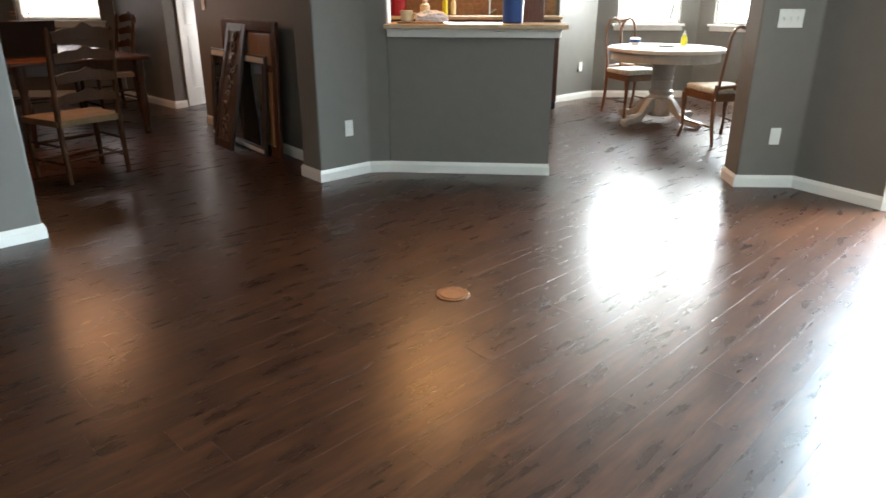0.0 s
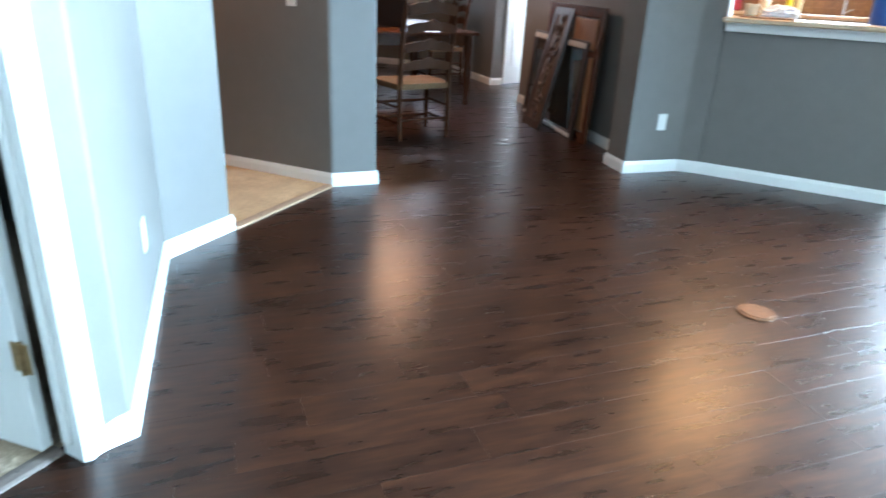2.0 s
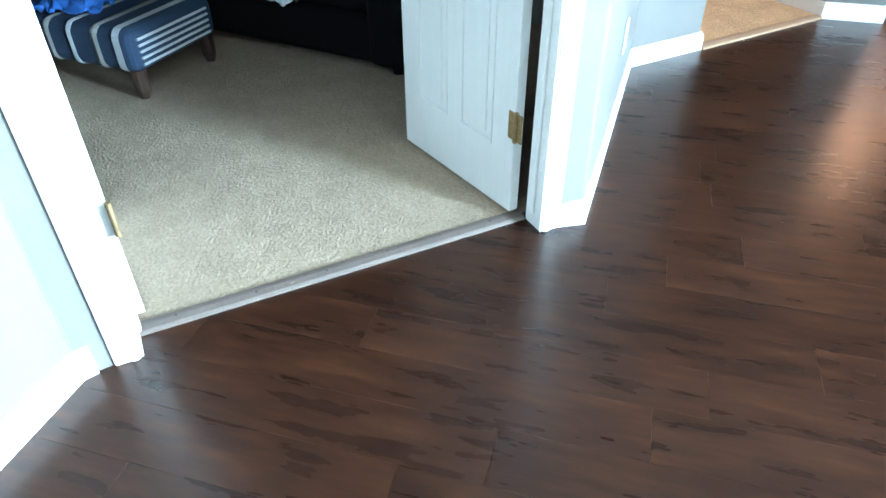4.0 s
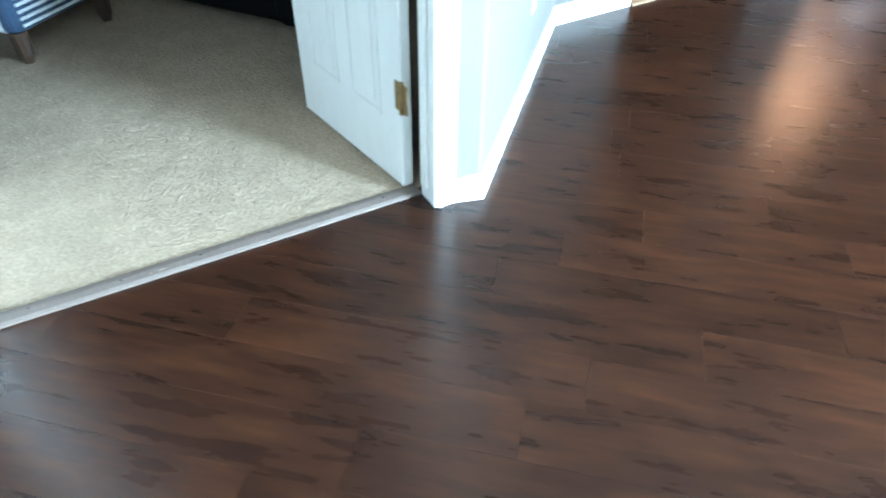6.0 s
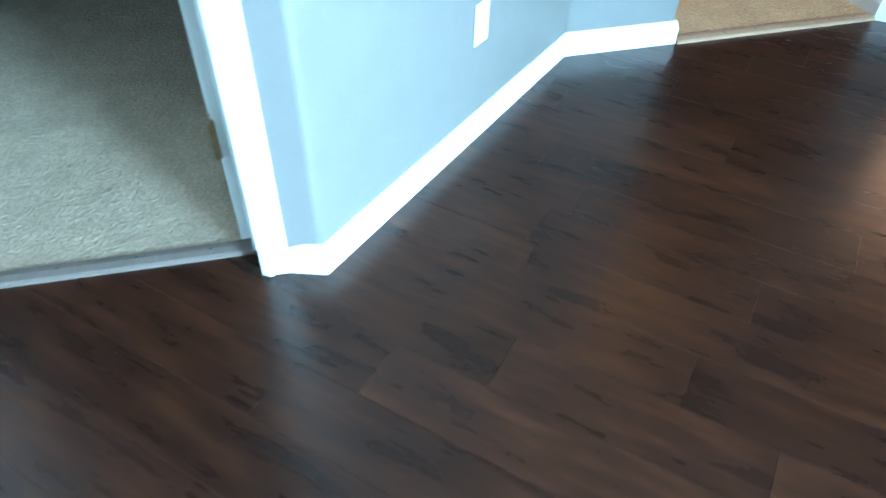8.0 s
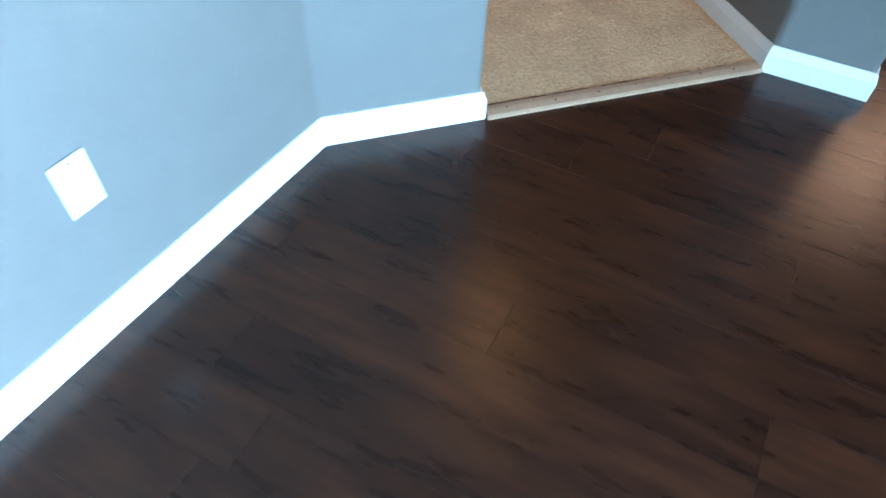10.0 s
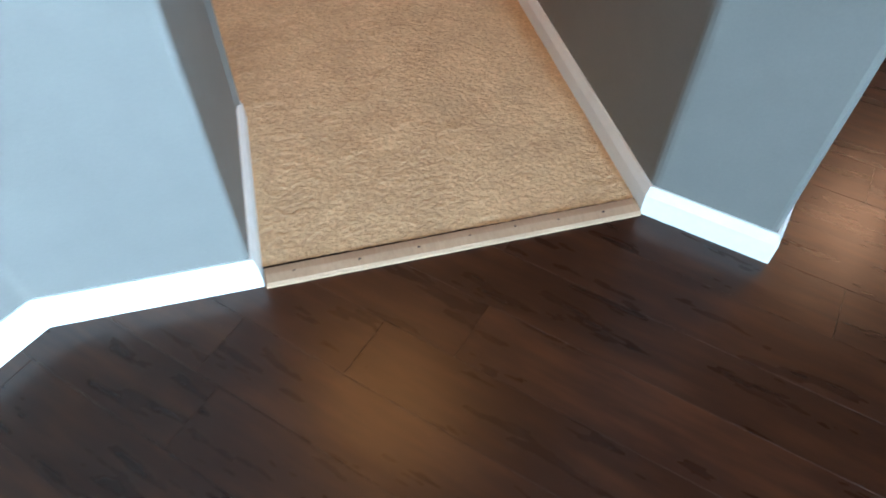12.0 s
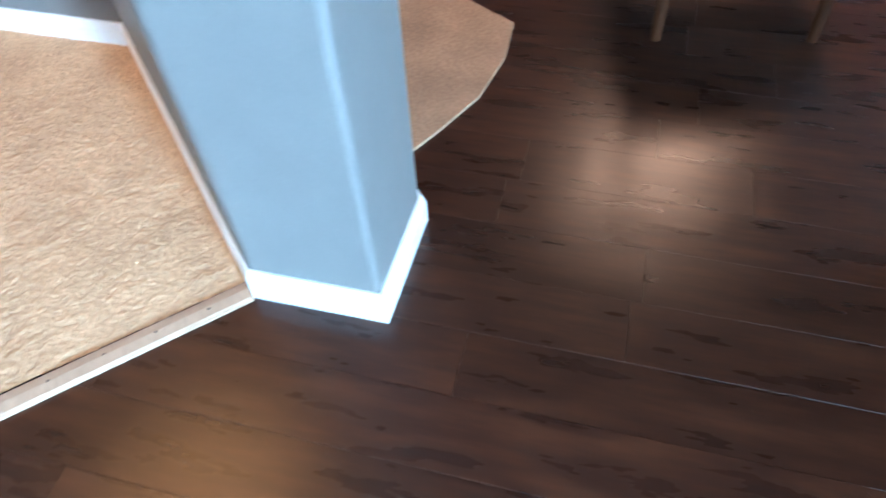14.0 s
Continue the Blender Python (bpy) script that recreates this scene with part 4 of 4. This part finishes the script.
# ---- bar and kitchen ----
ang = math.degrees(math.atan2(K_D[1] - K_C[1], K_D[0] - K_C[0]))
bar = empty("bar_counter", pose(K_C[0], K_C[1], 0, 0, 0, ang), "pale wooden bar counter on the half wall with a moulded edge", "counter")
part("counter_top", box(-0.012, -0.10, 1.072, 1.30, 0.36, 1.105, 0.008, 3), M_BAR, bar)
part("trim", box(0.0, -0.016, 1.012, 1.245, 0.012, 1.058, 0.004, 2), M_TRIM, bar)
part("trim", box(0.0, -0.030, 1.056, 1.262, 0.14, 1.072, 0.004, 2), M_TRIM, bar)
part("trim", box(1.229, 0.013, 1.012, 1.257, 0.13, 1.058, 0.004, 2), M_TRIM, bar)

jug = empty("water_jug", bar.matrix_world @ pose(0.91, 0.20, 1.105, 0, 0, 65), "tall blue insulated jug with a white lid and handle", "jug")
part("body", turned([(0.070, 0.0), (0.076, 0.01), (0.078, 0.15), (0.074, 0.18)], 28), M_BLUE, jug)
part("collar", turned([(0.075, 0.18), (0.079, 0.185), (0.079, 0.21), (0.06, 0.225)], 28), M_PLATE, jug)
part("lid", turned([(0.055, 0.225), (0.055, 0.25), (0.03, 0.265), (0.01, 0.266)], 24), M_PLATE, jug)
part("spout", tube([(-0.07, 0, 0.17), (-0.095, 0, 0.185), (-0.10, 0, 0.20)], [0.014, 0.012, 0.009], 8), M_BLACK, jug)
part("handle", tube([(0.073, 0, 0.19), (0.12, 0, 0.19), (0.125, 0, 0.10), (0.076, 0, 0.06)], 0.010, 8), M_PLATE, jug)
mat_b = bar.matrix_world
tray = empty("wooden_board", mat_b @ pose(0.24, 0.10, 1.105), "thin wooden board lying on the bar counter", "board")
part("board", box(-0.17, -0.09, 0, 0.17, 0.09, 0.010, 0.004, 2), M_OAK, tray)
cup = empty("cream_mug", mat_b @ pose(0.13, 0.11, 1.115), "cream glazed mug on a wooden board", "mug")
part("body", turned([(0.034, 0.0), (0.042, 0.01), (0.046, 0.075), (0.043, 0.078), (0.038, 0.02)], 22), M_CREAM, cup)
part("handle", tube([(0.042, 0, 0.06), (0.068, 0, 0.055), (0.068, 0, 0.025), (0.040, 0, 0.018)], 0.006, 7), M_CREAM, cup)


def crumpled(name, m, size, material, label, category, seed, amp=0.35):
    """A soft heap of folded cloth or film."""
    bm = bmesh.new()
    bmesh.ops.create_icosphere(bm, subdivisions=5, radius=1)
    for v in bm.verts:
        p = v.co.copy()
        ridge = 1 - abs(noise.noise(p * 1.7 + Vector((seed, 0, 0)))) * 2
        fold = 1 - abs(noise.noise(p * 4.1 + Vector((0, seed, 0)))) * 2
        k = 1 + amp * (0.7 * ridge + 0.35 * fold + 0.10 * noise.noise(p * 11))
        q = p * k
        v.co = (q.x * size[0], q.y * size[1], max(q.z, -0.25) * size[2] + 0.25 * size[2])
    ob = smooth(part(name, bm, material))
    ob.matrix_world = m
    return tagged(ob, label, category)


crumpled("plastic_bag", mat_b @ pose(0.30, 0.20, 1.112), (0.10, 0.06, 0.055), M_WHITECLOTH, "crumpled white plastic bag on the bar counter", "bag", 3.3)
paperb = empty("paper_sheet", mat_b @ pose(0.66, 0.13, 1.106, 0, 0, 6), "white sheet of paper on the bar counter", "paper")
part("sheet", box(-0.14, -0.10, 0, 0.14, 0.10, 0.0015), M_PLATE, paperb)


def kitchen_unit(x0, x1, y0, y1, doors):
    e = empty("base_cabinet", pose(x0, y0, 0), "brown wooden base cabinet unit below the kitchen counter", "cabinet", "kitchen base cabinets")
    w, d = x1 - x0, y1 - y0
    part("carcass", box(0.002, 0.02, 0.09, w - 0.002, d, 1.03), M_CHERRY, e)
    part("plinth", box(0.002, 0.07, 0.0, w - 0.002, d, 0.09), M_BLACK, e)
    for k in range(doors):
        a, b = w * k / doors + 0.006, w * (k + 1) / doors - 0.006
        f = part("door", box(a, 0.0, 0.11, b, 0.02, 0.82, 0.004, 1), M_CHERRY, e)
        part("panel", box(a + 0.07, -0.006, 0.18, b - 0.07, 0.0, 0.75, 0.005, 1), M_CHERRY, f)
        part("drawer_front", box(a, 0.0, 0.84, b, 0.02, 1.01, 0.004, 1), M_CHERRY, e)
    return e


xs = [-1.6, -0.8, 0.0, 0.75, 1.36]
for a, b in zip(xs, xs[1:]):
    kitchen_unit(a, b, 8.13, 8.74, 2)
ct = empty("kitchen_counter", pose(-1.62, 8.10, 0), "brown kitchen worktop along the back wall", "counter")
part("worktop", box(0, 0, 1.032, 3.00, 0.645, 1.07, 0.008, 2), M_BAR, ct)
bs = structure(part("backsplash", box(-1.62, 8.742, 1.07, 1.38, 8.748, 1.272), M_TILE), "brown stone tile backsplash", "backsplash")
tile_me = None
for r in range(3):
    for k in range(19):
        t = new("tile", tile_me) if tile_me else part("tile", box(0.002, -0.008, 0.002, 0.150, 0.0, 0.065, 0.002, 1), M_TILE)
        tile_me = t.data
        t.parent = bs
        t.matrix_local = pose(-1.61 + 0.152 * k, 8.742, 1.071 + 0.067 * r)


def upper_cabinet(x0, x1):
    e = empty("wall_cabinet", pose(x0, 8.42, 1.40), "brown wooden wall cabinet above the kitchen counter", "cabinet", "kitchen wall cabinets")
    w = x1 - x0
    part("carcass", box(0.002, 0.02, 0.0, w - 0.002, 0.325, 0.85), M_CHERRY, e)
    for k in range(2):
        a, b = w * k / 2 + 0.004, w * (k + 1) / 2 - 0.004
        f = part("door", box(a, 0.0, 0.005, b, 0.02, 0.845, 0.004, 1), M_CHERRY, e)
        part("panel", box(a + 0.06, -0.006, 0.06, b - 0.06, 0.0, 0.79, 0.005, 1), M_CHERRY, f)
    return e


for a, b in ((-1.6, -0.85), (-0.84, -0.12), (0.86, 1.22)):
    upper_cabinet(a, b)
pantry = empty("tall_cabinet", pose(0.84, 7.70, 0), "tall brown wooden cabinet at the kitchen's end", "cabinet")
part("carcass", box(0, 0.0, 0.0, 0.26, 0.38, 2.2, 0.004, 1), M_CHERRY, pantry)
part("door", box(0.01, -0.02, 0.10, 0.25, 0.0, 2.18, 0.004, 1), M_CHERRY, pantry)


def jar(name, x, y, z, r, h, material, label, category, cap=None):
    e = empty(name, pose(x, y, z), label, category)
    part("body", turned([(r * 0.85, 0), (r, 0.01), (r, h * 0.7), (r * 0.5, h * 0.85), (r * 0.45, h)], 18), material, e)
    part("cap", turned([(r * 0.5, h), (r * 0.5, h + 0.02), (r * 0.3, h + 0.024)], 14), cap or M_PLATE, e)
    return e


jar("storage_jar", -0.55, 8.40, 1.07, 0.105, 0.24, M_RED, "deep red storage jar on the kitchen counter", "jar")
jar("cream_canister", -0.22, 8.42, 1.07, 0.060, 0.16, M_CREAM, "cream canister on the kitchen counter", "canister")
jar("oil_bottle", 0.02, 8.45, 1.07, 0.032, 0.22, M_YELLOW, "yellow oil bottle by the kitchen window", "bottle", M_BLACK)
jar("soap_bottle", 0.12, 8.50, 1.07, 0.032, 0.20, M_CREAM, "pale soap bottle by the sink", "bottle")
fa = empty("sink_faucet", pose(0.56, 8.60, 1.07), "curved steel faucet at the kitchen sink", "faucet")
part("spout", tube([(0, 0, 0), (0, 0, 0.22), (0, -0.03, 0.29), (0, -0.09, 0.31), (0, -0.15, 0.28), (0, -0.16, 0.23)], 0.011, 10), M_STEEL, fa)
part("lever", tube([(0.02, 0, 0.03), (0.08, -0.01, 0.07)], 0.007, 8), M_STEEL, fa)


def ceiling_light(x, y, z, drop, label):
    e = empty("ceiling_light", pose(x, y, z), label, "ceiling light", "warm ceiling lights")
    part("base", turned([(0.23, 0.015), (0.23, 0.035), (0.20, 0.045), (0.05, 0.05)], 32), M_STEEL, e)
    if drop > 0.1:
        part("stem", turned([(0.012, 0.05), (0.012, drop - 0.02)], 12), M_STEEL, e)
    part("canopy", turned([(0.06, drop - 0.03), (0.07, drop - 0.002)], 20), M_STEEL, e)


ceiling_light(-0.20, 6.25, 2.51, CEILING - 2.51, "round ceiling light over the kitchen with a warm glow")
ceiling_light(-3.50, 6.05, 2.06, CEILING - 2.06, "round pendant light over the dining table with a warm glow")
ceiling_light(-3.20, 2.68, 2.51, CEILING - 2.51, "round hallway ceiling light with a warm glow")

# ---- bedroom ----
SOFA = pose(-2.83, 1.00, 0, 0, 0, 213.5)
sofa = empty("black_sofa", SOFA, "black upholstered sofa standing on the bedroom carpet", "sofa")
L = 1.75
part("base", box(0.02, -0.80, 0.06, L - 0.02, 0.0, 0.27, 0.03, 3), M_BLACKFAB, sofa)
for k in range(2):
    part("seat_cushion", box(0.19 + k * 0.69, -0.66, 0.27, 0.87 + k * 0.69, -0.01, 0.42, 0.045, 3), M_BLACKFAB, sofa)
    part("back_cushion", box(0.19 + k * 0.69, -0.78, 0.42, 0.87 + k * 0.69, -0.56, 0.82, 0.06, 3), M_BLACKFAB, sofa)
for x in (0.0, L - 0.18):
    part("armrest", box(x, -0.82, 0.05, x + 0.18, 0.02, 0.60, 0.05, 3), M_BLACKFAB, sofa)
part("backrest", box(0.0, -0.95, 0.05, L, -0.78, 0.80, 0.05, 3), M_BLACKFAB, sofa)
for x in (0.06, L - 0.06):
    for y in (-0.06, -0.88):
        part("foot", turned([(0.025, 0.012), (0.034, 0.06)], 12, (x, y, 0)), M_BLACK, sofa)


def cloth(name, m, w, d, material, label, seed, puff=0.09):
    """A rumpled garment: a sheet with folds over a low heap, with thickness."""
    bm = bmesh.new()
    n = 42
    g = {}
    for i in range(n + 1):
        for j in range(n + 1):
            u, v = i / n * 2 - 1, j / n * 2 - 1
            p = Vector((u * 1.6 + seed, v * 1.6, seed * 0.7))
            wob = 1 + 0.35 * noise.noise(Vector((u * 1.3, v * 1.3, seed)))
            r2 = min(1, u * u + v * v)
            z = puff * (1 - r2) * 1.2 + puff * 0.8 * (1 - abs(noise.noise(p * 1.6)) * 2) * (1 - 0.5 * r2) + 0.022 * (1 - abs(noise.noise(p * 4.5)) * 2)
            x = u * w * wob + 0.05 * noise.noise(p * 1.1 + Vector((9, 0, 0)))
            y = v * d * (1 + 0.35 * noise.noise(Vector((v * 1.2, u * 1.5, seed + 4)))) + 0.05 * noise.noise(p * 1.2 + Vector((0, 7, 0)))
            g[i, j] = bm.verts.new((x, y, max(0.004, z)))
    for i in range(n):
        for j in range(n):
            bm.faces.new((g[i, j], g[i + 1, j], g[i + 1, j + 1], g[i, j + 1]))
    ob = smooth(part(name, bm, material))
    so = ob.modifiers.new("thickness", "SOLIDIFY")
    so.thickness = 0.006
    ob.matrix_world = m
    return tagged(ob, label, "clothing", "clothes heaped on the sofa")


for k, (x, y, w, d, mt, lb, a, puff) in enumerate((
        (0.66, -0.20, 0.16, 0.17, M_BEIGECLOTH, "rumpled off-white cotton shirt on the black sofa", 10, 0.10),
        (0.42, -0.30, 0.19, 0.08, M_BEIGECLOTH, "off-white sleeve stretched over the sofa seat", -12, 0.09),
        (0.98, -0.36, 0.24, 0.15, M_WHITECLOTH, "white cotton sheet heaped at the sofa back", 20, 0.15),
        (1.12, -0.12, 0.13, 0.09, M_WHITECLOTH, "white cotton garment at the front of the laundry heap", -30, 0.07),
        (0.92, -0.06, 0.18, 0.06, M_WHITECLOTH, "white cotton hem along the seat's front edge", 4, 0.05),
        (1.32, -0.27, 0.15, 0.15, M_PINKCLOTH, "rose-red cotton garment in the laundry heap", 30, 0.10),
        (0.90, -0.17, 0.07, 0.06, M_TANCLOTH, "tan garment in the laundry heap", 70, 0.11),
        (1.02, -0.18, 0.08, 0.07, M_MAROONCLOTH, "dark maroon garment in the laundry heap", 15, 0.08),
        (1.44, -0.10, 0.10, 0.12, M_BLUECLOTH, "bright blue fleece on the sofa seat", 15, 0.08))):
    cloth("garment", SOFA @ pose(x, y, 0.425, 0, 0, a), w, d, mt, lb, 1.7 * k + 0.6, puff)
# what hangs over the seat's front
cloth("garment", SOFA @ pose(0.60, 0.0, 0.375, -60, 0, 0), 0.10, 0.09, M_WHITECLOTH, "white cotton sleeve hanging over the sofa front", 8.4, 0.05)
cloth("garment", SOFA @ pose(1.30, 0.0, 0.355, -62, 0, 0), 0.11, 0.09, M_BLUECLOTH, "blue fleece corner hanging over the sofa front", 12.4, 0.04)

OTTO = pose(-3.215, -0.035, 0, 0, 0, 219)
otto = empty("striped_ottoman", OTTO, "blue, grey and white striped ottoman on wooden feet", "ottoman")
OW, OD = 0.62, 0.46
part("cushion", box(-0.04, -OD - 0.03, 0.13, OW, 0.04, 0.31, 0.045, 4), M_NAVY, otto)
for k, (x0, x1, mt) in enumerate(((0.00, 0.055, M_PALESTRIPE), (0.10, 0.19, M_GREYSTRIPE), (0.24, 0.31, M_PALESTRIPE), (0.36, 0.45, M_GREYSTRIPE), (0.50, 0.56, M_PALESTRIPE))):
    part("stripe", box(x0, -OD - 0.034, 0.126, x1, 0.044, 0.314, 0.046, 4), mt, otto)
for k in range(5):
    part("piping", tube([(-0.045, -OD + 0.03, 0.165 + 0.026 * k), (-0.046, -0.2, 0.165 + 0.026 * k), (-0.045, 0.0, 0.165 + 0.026 * k)], 0.006, 6), M_PALESTRIPE, otto)
for x in (0.0, OW - 0.06):
    for y in (0.0, -OD + 0.02):
        part("foot", turned([(0.020, 0.012), (0.032, 0.05), (0.034, 0.14)], 12, (x, y, 0)), M_DARKWOOD, otto)
cloth("blue_blanket", OTTO @ pose(0.40, -0.16, 0.315, 0, 0, 20), 0.17, 0.14, M_BLUECLOTH, "bright blue fleece blanket thrown on the striped ottoman", 21.0, 0.05)

# ---- floor boards ----
sub = structure(part("floor", box(-6.1, -2.75, -0.16, 5.42, 10.1, -0.006), M_SUB), "dark hand-scraped wooden plank floor laid diagonally", "floor")
PW = 0.150
LENGTHS = (0.55, 0.85, 1.15, 1.45)


def plank_data(length):
    bm = box(0.0002, 0.0002, -0.010, length - 0.0002, PW - 0.0002, 0.0)
    top = [e for e in bm.edges if all(v.co.z > -0.001 for v in e.verts)]
    bmesh.ops.bevel(bm, geom=top, offset=0.0004, segments=1, affect="EDGES", profile=0.5)
    me = bpy.data.meshes.new("plank")
    bm.to_mesh(me)
    bm.free()
    me.materials.append(M_PLANK)
    return me


plank_meshes = {v: plank_data(v) for v in LENGTHS}
rnd = random.Random(42)
boards = []
s2 = math.sqrt(0.5)
PHASE = 0.085
for row in [*range(-20, 90), *range(-48, -20)]:
    b = PHASE + row * PW - 0.6
    a = -7.0 - rnd.random()
    while a < 11:
        v = rnd.choice(LENGTHS)
        cx, cy = (a + v / 2 - b - PW / 2) * s2, (a + v / 2 + b + PW / 2) * s2
        boards.append((a, b, v, cx, cy))
        a += v


def wanted(cx, cy, v):
    reach = v * 0.36 + 0.12
    if not (-6.0 < cx - reach and cx < (5.22 if cy < 3.6 else 4.6) and -2.9 < cy - reach and cy < 9.4):
        return False
    behind = (cx + 2.46) * 0.743 + (cy - 2.0) * 0.669
    if cx < -1.75 - reach and cy < 2.0 - reach and behind < -reach:
        return False
    if cx < -2.50 - reach and 2.0 < cy - reach and cy + reach < 3.45:
        return False
    return True


def nearness(cx, cy):
    """Distance from the stretch of open floor between the seating area and the hallway."""
    p, q, c = Vector((0.3, 1.6)), Vector((-2.1, 3.6)), Vector((cx, cy))
    t = max(0, min(1, (c - p).dot(q - p) / (q - p).length_squared))
    return (c - (p + (q - p) * t)).length


boards = sorted((bd for bd in boards if wanted(bd[3], bd[4], bd[2])), key=lambda bd: nearness(bd[3], bd[4]))
turn45 = pose(0, 0, 0, 0, 0, 45)
for a, b, v, cx, cy in boards[:300]:
    o = new("plank", plank_meshes[v])
    o.parent = sub
    o.matrix_local = turn45 @ pose(a, b, rnd.uniform(-0.0003, 0.0), rnd.uniform(-0.11, 0.11), rnd.uniform(-0.02, 0.02), 0)
verts, faces = [], []
for a, b, v, cx, cy in boards[300:]:
    k = len(verts)
    x0, x1, y0, y1, c = a + 0.0002, a + v - 0.0002, b + 0.0002, b + PW - 0.0003, 0.0004
    for z, ins in ((-0.0007, 0.0), (0.0, c)):
        verts += [(x0 + ins, y0 + ins, z), (x1 - ins, y0 + ins, z), (x1 - ins, y1 - ins, z), (x0 + ins, y1 - ins, z)]
    faces += [(k + 4, k + 5, k + 6, k + 7)] + [(k + i, k + (i + 1) % 4, k + 4 + (i + 1) % 4, k + 4 + i) for i in range(4)]
me = bpy.data.meshes.new("plank_field")
me.from_pydata(verts, [], faces)
me.materials.append(M_PLANKREST)
rest = new("plank_field", me)
rest.parent = sub
rest.matrix_local = turn45
tagged(rest, kind="stuff")
